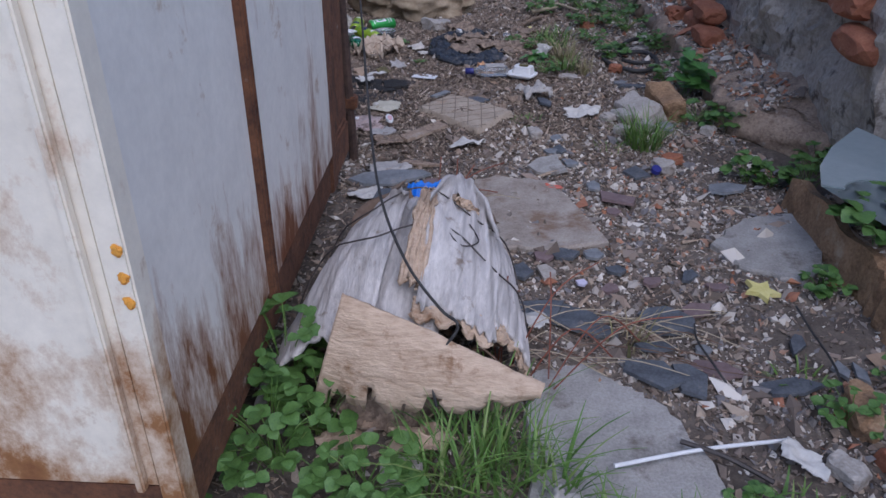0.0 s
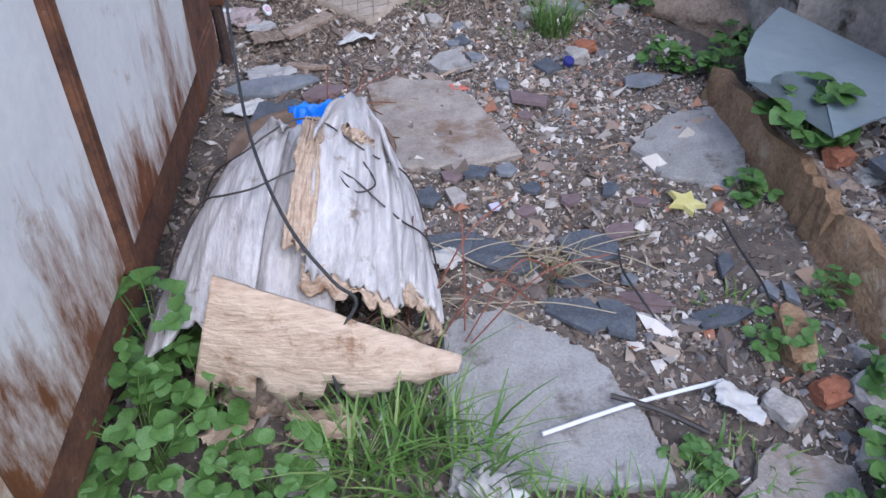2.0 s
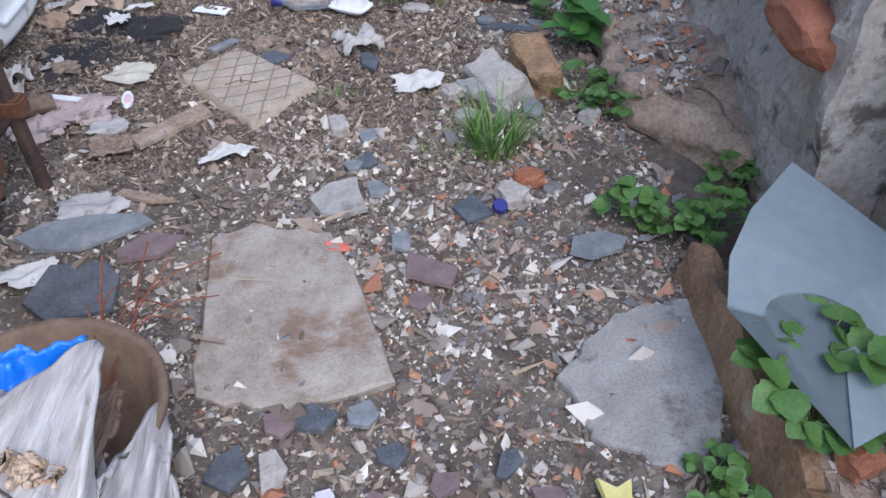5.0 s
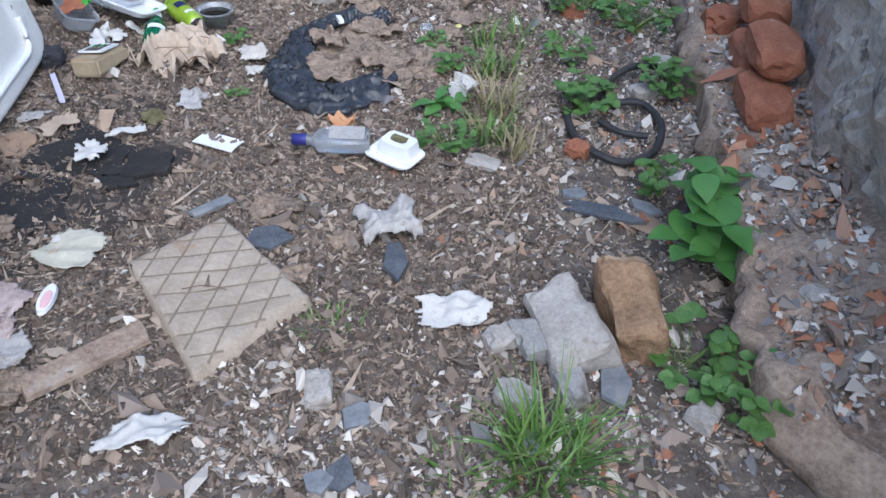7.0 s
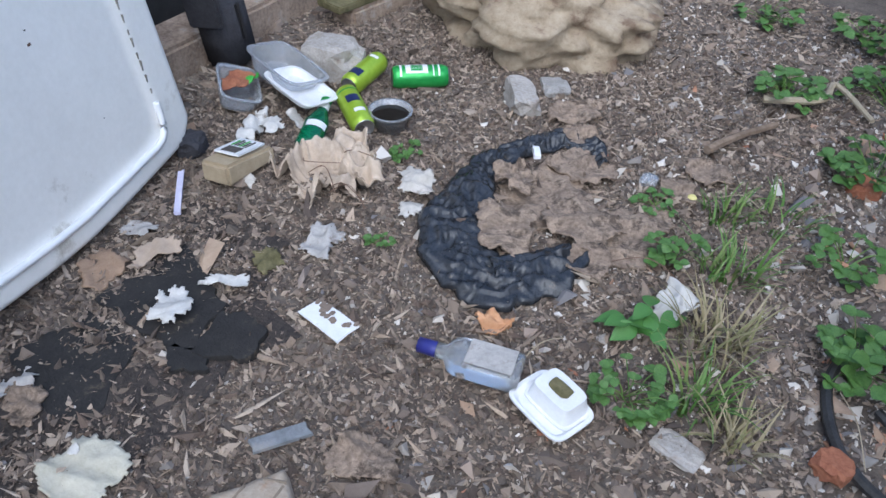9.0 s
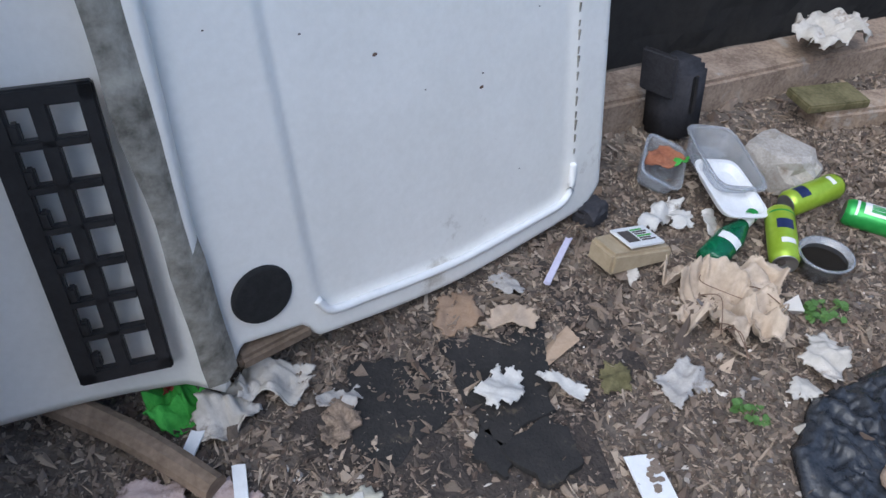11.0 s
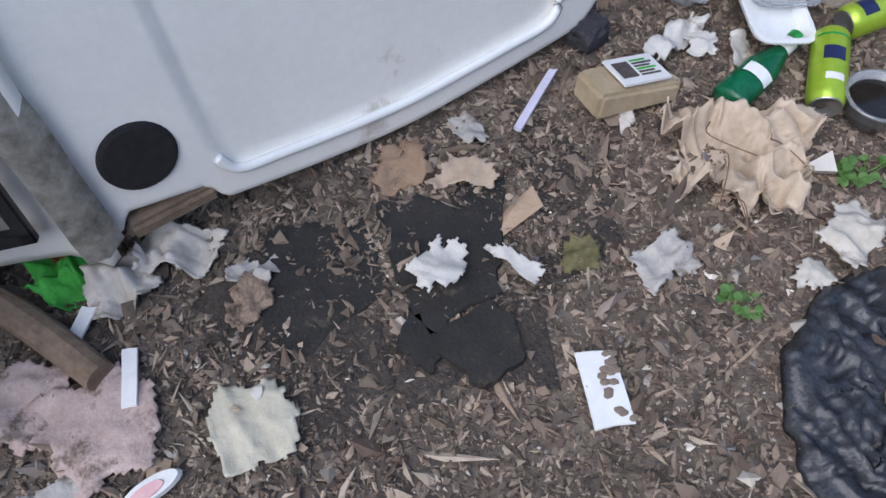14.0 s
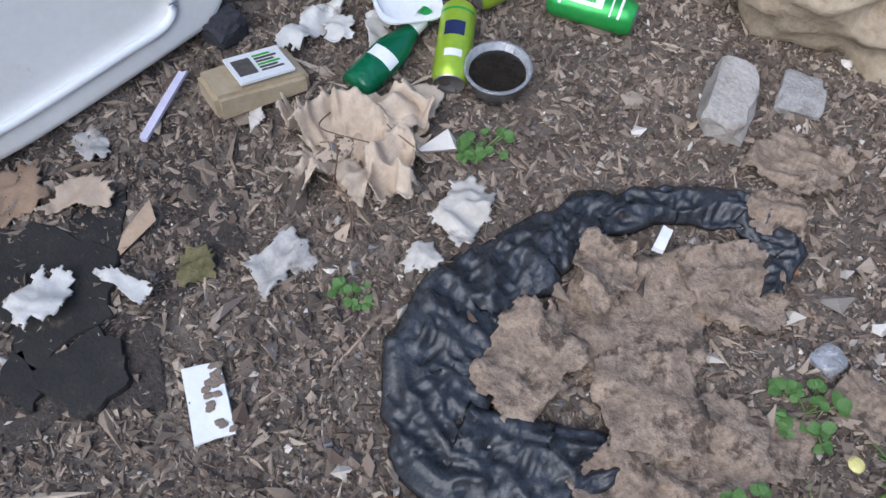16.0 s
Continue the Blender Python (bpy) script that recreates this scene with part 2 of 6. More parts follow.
BLUE = mat("blue film", (0.01, 0.13, 0.62), (0.03, 0.26, 0.8), 14, 0.35, 0.4)
DEEPBLUE = mat("blue cap", (0.025, 0.025, 0.16), (0.04, 0.045, 0.24), 20, 0.4, 0.05)
YELLOW = mat("yellow foam", (0.6, 0.53, 0.17), (0.74, 0.67, 0.3), 20, 0.7, 0.2)
GREENCLOTH = mat("green cloth", (0.04, 0.3, 0.035), (0.09, 0.44, 0.07), 20, 0.85, 0.4)
REDCLOTH = mat("red cloth", (0.32, 0.03, 0.03), (0.45, 0.06, 0.05), 20, 0.8, 0.3)
LIME = mat("lime can", (0.3, 0.46, 0.03), (0.42, 0.58, 0.06), 12, 0.3, 0.05, metal=0.35)
CANGREEN = mat("green can", (0.03, 0.3, 0.06), (0.06, 0.42, 0.09), 12, 0.3, 0.05, metal=0.35)
SILVER = mat("aluminium", (0.55, 0.55, 0.55), (0.65, 0.65, 0.65), 20, 0.3, 0.05, metal=0.9)
NAVY = mat("navy print", (0.01, 0.015, 0.06), (0.02, 0.03, 0.1), 20, 0.4, 0)
PRINT = mat("dark print", (0.05, 0.045, 0.04), (0.12, 0.1, 0.09), 40, 0.7, 0)
KRAFT = mat("kraft card", (0.34, 0.265, 0.165), (0.46, 0.37, 0.25), 14, 0.85, 0.2)
POLY = mat("frosted sheet", (0.23, 0.28, 0.29), (0.31, 0.36, 0.37), 4, 0.28, 0.04, spots=(0.42, 0.45, 0.45), spot_scale=5, spot_at=0.66)
DARKFABRIC = mat("dark fabric", (0.02, 0.02, 0.024), (0.05, 0.048, 0.055), 20, 0.9, 0.4)
MOSSY = mat("mossy board", (0.07, 0.065, 0.025), (0.2, 0.17, 0.085), 14, 0.95, 0.7)
ORANGE = mat("orange lichen", (0.62, 0.25, 0.03), (0.72, 0.36, 0.06), 30, 0.9, 0.6)
CLEAR = mat("cloudy clear plastic", (0.75, 0.77, 0.8), (0.85, 0.87, 0.9), 10, 0.16, 0.05, transmission=0.75)
GLASSY = mat("clear glass", (0.86, 0.88, 0.9), (0.93, 0.95, 0.97), 10, 0.12, 0.1, transmission=0.85)
GREENGLASS = mat("green bottle", (0.01, 0.2, 0.09), (0.02, 0.3, 0.13), 10, 0.12, 0.3, transmission=0.6)
LIQUID = mat("dark liquid", (0.012, 0.01, 0.008), (0.03, 0.025, 0.02), 10, 0.05, 0)
WIRE = mat("wire", (0.03, 0.026, 0.024), (0.07, 0.055, 0.05), 30, 0.6, 0.1)


# ---- builders ----
def gz(x, y):
    v = Vector((x, y, 0))
    return 0.014 * noise.noise(v * 2.1) + 0.007 * noise.noise(v * 7) + 0.003 * noise.noise(v * 23)


def mesh_of(name, verts, faces, material, smooth=False):
    me = bpy.data.meshes.new(name)
    me.from_pydata([tuple(v) for v in verts], [], [tuple(f) for f in faces])
    me.materials.append(material)
    if smooth:
        me.shade_smooth()
    me.update()
    return me


def part(name, bm, material, parent=None, label="", smooth=False):
    me = bpy.data.meshes.new(name)
    bmesh.ops.recalc_face_normals(bm, faces=bm.faces)
    bm.to_mesh(me)
    bm.free()
    me.materials.append(material)
    if smooth:
        me.shade_smooth()
    ob = new(name, me)
    if parent:
        ob.parent = parent
    if label:
        ob["label"] = label
    return ob


def box(x0, y0, z0, x1, y1, z1, bevel=0.0, m=None):
    bm = bmesh.new()
    bmesh.ops.create_cube(bm, size=1, matrix=Matrix.LocRotScale(((x0 + x1) / 2, (y0 + y1) / 2, (z0 + z1) / 2), None, (x1 - x0, y1 - y0, z1 - z0)))
    if bevel:
        bmesh.ops.bevel(bm, geom=bm.edges[:], offset=bevel, segments=2, affect="EDGES")
    if m:
        bm.transform(m)
    return bm


def empty(name, m, label, category, group="", kind=""):
    ob = new(name)
    ob.matrix_world = m
    ob.empty_display_size = 0.05
    return tagged(ob, label, category, group, kind)


def tube(points, radius, sides=7, taper=1.0):
    """A round bar along a smoothed line of points."""
    P = [Vector(p) for p in points]
    fine = []
    for i in range(len(P) - 1):
        a, b, c, d = P[max(i - 1, 0)], P[i], P[i + 1], P[min(i + 2, len(P) - 1)]
        for k in range(6):
            t = k / 6
            fine.append(0.5 * (2 * b + (c - a) * t + (2 * a - 5 * b + 4 * c - d) * t * t + (3 * b - a - 3 * c + d) * t ** 3))
    fine.append(P[-1])
    bm = bmesh.new()
    rings = []
    for i, p in enumerate(fine):
        d = (fine[min(i + 1, len(fine) - 1)] - fine[max(i - 1, 0)]).normalized()
        u = d.cross(Vector((0.3, 0.2, 1))).normalized()
        w = d.cross(u)
        r = radius * (1 + (taper - 1) * i / (len(fine) - 1))
        rings.append([bm.verts.new(p + r * (math.cos(k * math.tau / sides) * u + math.sin(k * math.tau / sides) * w)) for k in range(sides)])
    for a, b in zip(rings, rings[1:]):
        for k in range(sides):
            bm.faces.new((a[k], a[(k + 1) % sides], b[(k + 1) % sides], b[k]))
    bm.faces.new(rings[0])
    bm.faces.new(rings[-1])
    return bm


def lathe(profile, sides=28):
    """Turned shape about z; profile rows of (radius, z)."""
    bm = bmesh.new()
    rings = [[bm.verts.new((r * math.cos(k * math.tau / sides), r * math.sin(k * math.tau / sides), z)) for k in range(sides)] for r, z in profile]
    for a, b in zip(rings, rings[1:]):
        for k in range(sides):
            bm.faces.new((a[k], a[(k + 1) % sides], b[(k + 1) % sides], b[k]))
    return bm


def flake_mesh(rng, w, l, thick, n=7, jag=0.25, corners=False):
    """An irregular flat piece with broken edges."""
    bm = bmesh.new()
    pts = []
    for i in range(n):
        a = math.tau * (i + rng.uniform(-0.25, 0.25)) / n
        r = 1 + rng.uniform(-jag, jag)
        pts.append((w / 2 * math.cos(a) * r, l / 2 * math.sin(a) * r))
    if corners:
        pts = [(sx * w / 2 * rng.uniform(0.88, 1), sy * l / 2 * rng.uniform(0.88, 1)) for sx, sy in ((-1, -1), (1, -1), (1, 1), (-1, 1))]
        pts = [p for i in range(len(pts)) for p in (pts[i], ((pts[i][0] + pts[(i + 1) % 4][0]) / 2 + rng.uniform(-1, 1) * 0.03 * w, (pts[i][1] + pts[(i + 1) % 4][1]) / 2 + rng.uniform(-1, 1) * 0.03 * l))]
    top = [bm.verts.new((x * 0.97, y * 0.97, thick + rng.uniform(-0.1, 0.1) * thick)) for x, y in pts]
    low = [bm.verts.new((x, y, 0)) for x, y in pts]
    bm.faces.new(top)
    bm.faces.new(low[::-1])
    for i in range(len(pts)):
        j = (i + 1) % len(pts)
        bm.faces.new((low[i], low[j], top[j], top[i]))
    return bm


def flake(name, x, y, w, l, rot, material, label, category, thick=0.008, tilt=(0, 0), n=7, jag=0.25, seed=None, up=0.0, corners=False, group=""):
    rng = random.Random(seed if seed is not None else hash((round(x * 1000), round(y * 1000))))
    ob = part(name, flake_mesh(rng, w, l, thick, n, jag, corners), material)
    lift = abs(math.sin(radians(tilt[0]))) * l / 2 + abs(math.sin(radians(tilt[1]))) * w / 2
    ob.matrix_world = pose(x, y, gz(x, y) + up + lift * 0.8, tilt[0], tilt[1], rot)
    return tagged(ob, label, category, group)


def rock_mesh(rng, sx, sy, sz, rough=0.4, sub=3, facet=True):
    bm = bmesh.new()
    bmesh.ops.create_icosphere(bm, subdivisions=sub, radius=0.5)
    off = Vector((rng.uniform(0, 90), rng.uniform(0, 90), rng.uniform(0, 90)))
    for v in bm.verts:
        d = v.co.normalized()
        k = 1 + rough * noise.noise(d * 1.3 + off) + rough * 0.5 * noise.noise(d * 3.4 + off) + rough * 0.25 * noise.noise(d * 8 + off)
        q = d * 0.5 * k
        if facet:
            q = Vector([max(-0.44, min(0.44, c * 1.12)) + 0.03 * noise.noise(d * 6 + off) for c in q])
        v.co = Vector((q.x * sx, q.y * sy, q.z * sz))
    return bm


def rock(name, x, y, sx, sy, sz, rot, material, label, category, seed=1, tilt=(0, 0), up=0.0, rough=0.45, group="", sub=3):
    ob = part(name, rock_mesh(random.Random(seed), sx, sy, sz, rough, sub, sub < 4), material, smooth=sub > 3)
    ob.matrix_world = pose(x, y, gz(x, y) + sz * 0.36 + up, tilt[0], tilt[1], rot)
    return tagged(ob, label, category, group)


def crumple(name, x, y, w, l, h, rot, material, label, category, seed=1, ragged=0.3, thick=0.0025, step=26, freq=9.0, up=0.004, parent=None, group="", sharp=False):
    """A rumpled sheet with a ragged outline."""
    rng = random.Random(seed)
    off = Vector((rng.uniform(0, 90), rng.uniform(0, 90), 0))
    bm = bmesh.new()
    grid = {}
    for i in range(step + 1):
        for j in range(step + 1):
            u, v = 2 * i / step - 1, 2 * j / step - 1
            a = math.atan2(v, u)
            rad = (abs(u) ** 3.2 + abs(v) ** 3.2) ** (1 / 3.2)
            lim = 1 - ragged * (0.4 + 0.9 * noise.noise(Vector((math.cos(a) * 1.1, math.sin(a) * 1.1, 0)) + off) + 0.45 * noise.noise(Vector((math.cos(a) * 4, math.sin(a) * 4, 3)) + off) + 0.3 * noise.noise(Vector((math.cos(a) * 13, math.sin(a) * 13, 3)) + off))
            if rad > lim + 0.04:
                continue
            k = min(1.0, lim / max(rad, 1e-4))
            px, py = u * k * w / 2, v * k * l / 2
            q = Vector((px * 0.75 + py * 0.25, py * 1.1 - px * 0.25, 0)) * freq + off
            z = (0.9 - abs(noise.noise(q)) * 2.6) * 0.9 + 0.8 * (0.4 - abs(noise.noise(q * 2.3 + Vector((3, 1, 0))))) + 0.25 * noise.noise(q * 6)
            grid[i, j] = bm.verts.new((px + 0.25 * h * noise.noise(q * 2), py + 0.25 * h * noise.noise(q * 2 + Vector((5, 5, 5))), max(0.0, z * h)))
    for (i, j) in list(grid):
        c = [(i, j), (i + 1, j), (i + 1, j + 1), (i, j + 1)]
        if all(k in grid for k in c):
            bm.faces.new([grid[k] for k in c])
    bmesh.ops.delete(bm, geom=[v for v in bm.verts if not v.link_faces], context="VERTS")
    ob = part(name, bm, material, parent, smooth=not sharp)
    s = ob.modifiers.new("thickness", "SOLIDIFY")
    s.thickness = thick
    if not parent:
        ob.matrix_world = pose(x, y, gz(x, y) + up, 0, 0, rot)
        tagged(ob, label, category, group)
    return ob


def leaf_mesh(name, kind, material):
    """One leaf lying along +y from its stalk; lobed or pointed oval, folded on the midrib."""
    rim = []
    steps = 11
    for i in range(steps + 1):
        t = i / steps
        if kind == "oval":
            wd = 0.36 * math.sin(math.pi * t ** 0.75)
        else:
            wd = 0.5 * math.sin(math.pi * min(1, t * 0.97 + 0.02)) ** 0.6 * (0.82 + 0.24 * abs(math.sin(t * 3.5 * math.pi)))
        rim.append((wd, t))
    verts, faces = [], []
    for wd, t in rim:
        z = -0.22 * t * t
        verts += [(-wd, t, z + 0.3 * wd), (0, t, z), (wd, t, z + 0.3 * wd)]
    for i in range(steps):
        a = 3 * i
        faces += [(a, a + 1, a + 4, a + 3), (a + 1, a + 2, a + 5, a + 4)]
    return mesh_of(name, verts, faces, material, True)


LEAVES = {k: leaf_mesh("leaf", k, m) for k, m in (("lobed", LEAF), ("oval", LEAF_BIG))}


def plant(x, y, spread, height, count, label, kind="lobed", size=0.045, seed=0, z0=None):
    """A leafy weed: stalks that rise and splay, with single leaves on them."""
    rng = random.Random(seed + int(x * 977) + int(y * 7919))
    zz = gz(x, y) if z0 is None else z0
    base = empty("weed", pose(x, y, zz), label, "plant", "green weeds on the waste ground")
    bm = bmesh.new()
    for i in range(count):
        a = rng.uniform(0, math.tau)
        r = spread * math.sqrt(rng.random())
        top = Vector((math.cos(a) * r, math.sin(a) * r, height * rng.uniform(0.35, 1.0) * (1 - 0.35 * (r / spread) ** 2)))
        st = tube([(rng.uniform(-1, 1) * 0.2 * spread, rng.uniform(-1, 1) * 0.2 * spread, -0.004), top * 0.55 + Vector((0, 0, height * 0.12)), top], 0.0012, 3)
        tmp = bpy.data.meshes.new("tmp")
        st.to_mesh(tmp)
        st.free()
        bm.from_mesh(tmp)
        bpy.data.meshes.remove(tmp)
        s = size * rng.uniform(0.65, 1.25)
        if kind == "oval":
            turns = [0, 150, 215][: rng.choice((2, 3))]
        else:
            turns = [0, 75, -75]
        for turn in turns:
            ob = new("leaf", LEAVES[kind])
            ob.parent = base
            rz = math.degrees(a) - 90 + turn + rng.uniform(-25, 25)
            ob.matrix_local = pose(*top, rng.uniform(-10, 30), rng.uniform(-18, 18), rz) @ Matrix.Diagonal((s, s, s, 1))
    tagged(part("stalk_cluster", bm, GRASS, base), kind="stuff")
    return base


def tuft(x, y, spread, length, count, label, material=None, seed=0, lean=0.7, width=0.0035, name="grass_tuft"):
    rng = random.Random(seed + int(x * 991) + int(y * 7901))
    verts, faces = [], []
    for i in range(count):
        a = rng.uniform(0, math.tau)
        r = spread * math.sqrt(rng.random())
        p = Vector((math.cos(a) * r, math.sin(a) * r, 0))
        b = rng.uniform(0, math.tau) if rng.random() < 0.4 else a + rng.uniform(-0.7, 0.7)
        d = Vector((math.cos(b), math.sin(b), 0))
        L = length * rng.uniform(0.5, 1.15)
        ln = lean * rng.uniform(0.4, 1.2)
        sd = Vector((-d.y, d.x, 0)) * width * rng.uniform(0.6, 1.3)
        k0 = len(verts)
        for s in range(5):
            t = s / 4
            q = p + d * (ln * L * t ** 1.6) + Vector((0, 0, L * (t - 0.55 * ln * t * t) - 0.004))
            q.z = max(q.z, 0.002 * s - 0.003)
            wd = 1 - 0.85 * t
            verts += [q - sd * wd, q + sd * wd]
        for s in range(4):
            o = k0 + 2 * s
            faces.append((o, o + 1, o + 3, o + 2))
    ob = new(name, mesh_of(name, verts, faces, material or GRASS, True))
    ob.matrix_world = pose(x, y, gz(x, y))
    return tagged(ob, label, "grass", "grass tufts")


def scatter(name, count, region, size, flat, material, label, category, seed, lift=0.3, elong=1.0, tilt=0.35, dens=None, ground=gz):
    """Thousands of loose bits in one mesh. region: x0, y0, x1, y1; dens(x, y) thins them."""
    rng = np.random.default_rng(seed)
    x = rng.uniform(region[0], region[2], count)
    y = rng.uniform(region[1], region[3], count)
    if dens:
        keep = np.array([rng.random() < dens(a, b) for a, b in zip(x, y)])
        x, y = x[keep], y[keep]
    n = len(x)
    octa = np.array([(1, 0, 0), (0, 1, 0), (-1, 0, 0), (0, -1, 0), (0, 0, 1), (0, 0, -1)], float)
    tri = np.array([(0, 1, 4), (1, 2, 4), (2, 3, 4), (3, 0, 4), (1, 0, 5), (2, 1, 5), (3, 2, 5), (0, 3, 5)])
    s = size * np.exp(rng.normal(0, 0.45, n))
    V = octa[None] * rng.uniform(0.55, 1.25, (n, 6, 1)) + rng.uniform(-0.45, 0.45, (n, 6, 3))
    sc = np.stack([s * elong * rng.uniform(0.7, 1.4, n), s * rng.uniform(0.6, 1.1, n), s * flat * rng.uniform(0.6, 1.4, n)], 1)
    V = V * sc[:, None, :]
    tx, ty, az = rng.normal(0, tilt, n), rng.normal(0, tilt, n), rng.uniform(0, math.tau, n)
    V[:, :, 2] += V[:, :, 0] * tx[:, None] + V[:, :, 1] * ty[:, None]
    c, sn = np.cos(az)[:, None], np.sin(az)[:, None]
    X, Y = V[:, :, 0] * c - V[:, :, 1] * sn, V[:, :, 0] * sn + V[:, :, 1] * c
    z = np.array([ground(a, b) for a, b in zip(x, y)])
    P = np.stack([X + x[:, None], Y + y[:, None], V[:, :, 2] + (z + lift * s * flat)[:, None]], 2).reshape(-1, 3)
    F = (tri[None] + 6 * np.arange(n)[:, None, None]).reshape(-1, 3)
    me = bpy.data.meshes.new(name)
    me.from_pydata(P.tolist(), [], F.tolist())
    me.materials.append(material)
    return tagged(new(name, me), label, category, "", "stuff")


# ---- ground and walls ----
def axis(lo, hi, step, far):
    mid = list(np.arange(lo, hi + step / 2, step))
    out = [0.1, 0.3, 0.8, 2, 5, 15, 50, far]
    return [lo - d for d in out[::-1]] + mid + [hi + d for d in out]


gx, gy = axis(-1.2, 1.9, 0.025, 300), axis(-0.9, 5.6, 0.025, 300)
gverts = [(x, y, gz(x, y)) for y in gy for x in gx]
W = len(gx)
gfaces = [(j * W + i, j * W + i + 1, (j + 1) * W + i + 1, (j + 1) * W + i) for j in range(len(gy) - 1) for i in range(W - 1)]
tagged(new("ground", mesh_of("ground", gverts, gfaces, SOIL, True)), "dark trodden soil of a narrow littered yard", "ground", "", "structure")


def rough_wall(name, p0, p1, z0, z1, thick, depth, material, label, step=0.035, lean=0.0, seed=0):
    """An uneven upright wall face from p0 to p1 with a plain back."""
    a, b = Vector((*p0, 0)), Vector((*p1, 0))
    d = (b - a)
    n = Vector((d.y, -d.x, 0)).normalized()
    nu, nv = max(2, int(d.length / step)), max(2, int((z1 - z0) / step))
    bm = bmesh.new()
    rows = []
    for j in range(nv + 1):
        z = z0 + (z1 - z0) * j / nv
        row = []
        for i in range(nu + 1):
            q = a + d * (i / nu) + Vector((0, 0, z))
            s = q + Vector((seed * 7.3, 0, 0))
            k = depth * (0.9 * noise.noise(s * 2.2) + 0.5 * noise.noise(s * 6) + 0.3 * abs(noise.noise(s * 17)))
            row.append(bm.verts.new(q + n * (k - lean * (z - z0))))
        rows.append(row)
    for r0, r1 in zip(rows, rows[1:]):
        for i in range(nu):
            bm.faces.new((r0[i], r0[i + 1], r1[i + 1], r1[i]))
    back = [[bm.verts.new(q - n * (thick + lean * (z1 - z0) * k)) for q in (a + Vector((0, 0, z)), b + Vector((0, 0, z)))] for k, z in ((0, z0), (1, z1))]
    bm.faces.new((back[0][0], back[1][0], back[1][1], back[0][1]))
    bm.faces.new([*rows[-1], back[1][1], back[1][0]])
    bm.faces.new([r[0] for r in rows] + [back[1][0], back[0][0]])
    bm.faces.new([r[-1] for r in rows] + [back[1][1], back[0][1]])
    ob = part(name, bm, material)
    return tagged(ob, label, "wall", "", "structure")


wall_east = rough_wall("wall_east_1", (1.53, 7.0), (1.51, 1.95), -0.1, 1.25, 0.3, 0.08, PLASTER, "old masonry wall with grey peeling plaster", 0.03)
rough_wall("wall_east_2", (1.67, 1.947), (1.69, -1.6), -0.1, 1.25, 0.3, 0.07, PLASTER, "old masonry wall with grey peeling plaster", 0.035, seed=6)
rough_wall("wall_north", (-2.2, 6.9), (2.1, 6.9), -0.1, 1.3, 0.3, 0.06, PLASTER, "old plastered wall closing the yard", 0.06, seed=2)
rough_wall("wall_south", (2.1, -7.0), (-2.4, -7.0), -0.1, 1.0, 0.3, 0.05, PLASTER, "old plastered wall behind the yard entrance", 0.08, seed=3)
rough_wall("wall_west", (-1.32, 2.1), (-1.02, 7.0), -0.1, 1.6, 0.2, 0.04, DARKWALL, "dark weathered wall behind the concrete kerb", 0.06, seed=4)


def ledge():
    """The broken low plinth along the wall: an upright cracked lip and an earthy sloping top."""
    bm = bmesh.new()
    prof = [(1.285, -0.05), (1.275, 0.05), (1.28, 0.10), (1.295, 0.12), (1.335, 0.115), (1.40, 0.135), (1.47, 0.165), (1.55, 0.21), (1.62, 0.26)]
    rows = []
    ny = 220
    for j in range(ny + 1):
        y = 2.22 + 3.6 * j / ny
        fade = min(1, (y - 2.22) / 0.3)
        row = []
        for i in range(len(prof) * 4 - 3):
            k, f = divmod(i, 4)
            f /= 4
            p, q = prof[k], prof[min(k + 1, len(prof) - 1)]
            x, z = p[0] + (q[0] - p[0]) * f, p[1] + (q[1] - p[1]) * f
            s = Vector((x, y, z))
            e = 0.03 * noise.noise(s * 4) + 0.032 * noise.noise(s * 11) + 0.014 * noise.noise(s * 27) - 0.02 * max(0, 0.3 - abs(noise.noise(s * 7))) 
            crack = 0.03 * max(0, 1 - abs(y - 2.62 - 0.3 * (z - 0.1)) / 0.03) + 0.025 * max(0, 1 - abs(y - 3.3) / 0.025)
            x += 0.2 * (1 - fade) * (1 if z < 0.15 else 0.4)
            row.append(bm.verts.new((x + e + crack + 0.05 * noise.noise(Vector((0, y * 1.7, 5))), y, z * (0.55 + 0.45 * fade) + e * 0.8)))
        rows.append(row)
    for a, b in zip(rows, rows[1:]):
        for i in range(len(a) - 1):
            bm.faces.new((a[i], a[i + 1], b[i + 1], b[i]))
    return tagged(part("ledge", bm, LEDGE, smooth=True), "broken earthy plinth with a cracked lip along the wall", "ledge", "", "structure")


ledge()


def bed():
    """Raised earth behind the stone edging."""
    bm = bmesh.new()
    rows = []
    for j in range(61):
        y = 0.3 + 1.6 * j / 60
        row = []
        for i in range(19):
            x = 1.27 + 0.44 * i / 18
            s = Vector((x, y, 0))
            h = 0.07 + 0.06 * (y - 0.3) / 1.9 * (1 if y < 1.6 else 1) + 0.03 * noise.noise(s * 5) + 0.015 * noise.noise(s * 17) + 0.08 * (i / 18) ** 2
            h *= min(1, (1.9 - y) / 0.2 + 0.02)
            if i == 0:
                h = -0.03
            row.append(bm.verts.new((x, y, h)))
        rows.append(row)
    for a, b in zip(rows, rows[1:]):
        for i in range(18):
            bm.faces.new((a[i], a[i + 1], b[i + 1], b[i]))
    return tagged(part("raised_bed", bm, LEDGE), "raised bed of earth and mortar rubble by the wall", "raised bed", "", "structure")


bed()


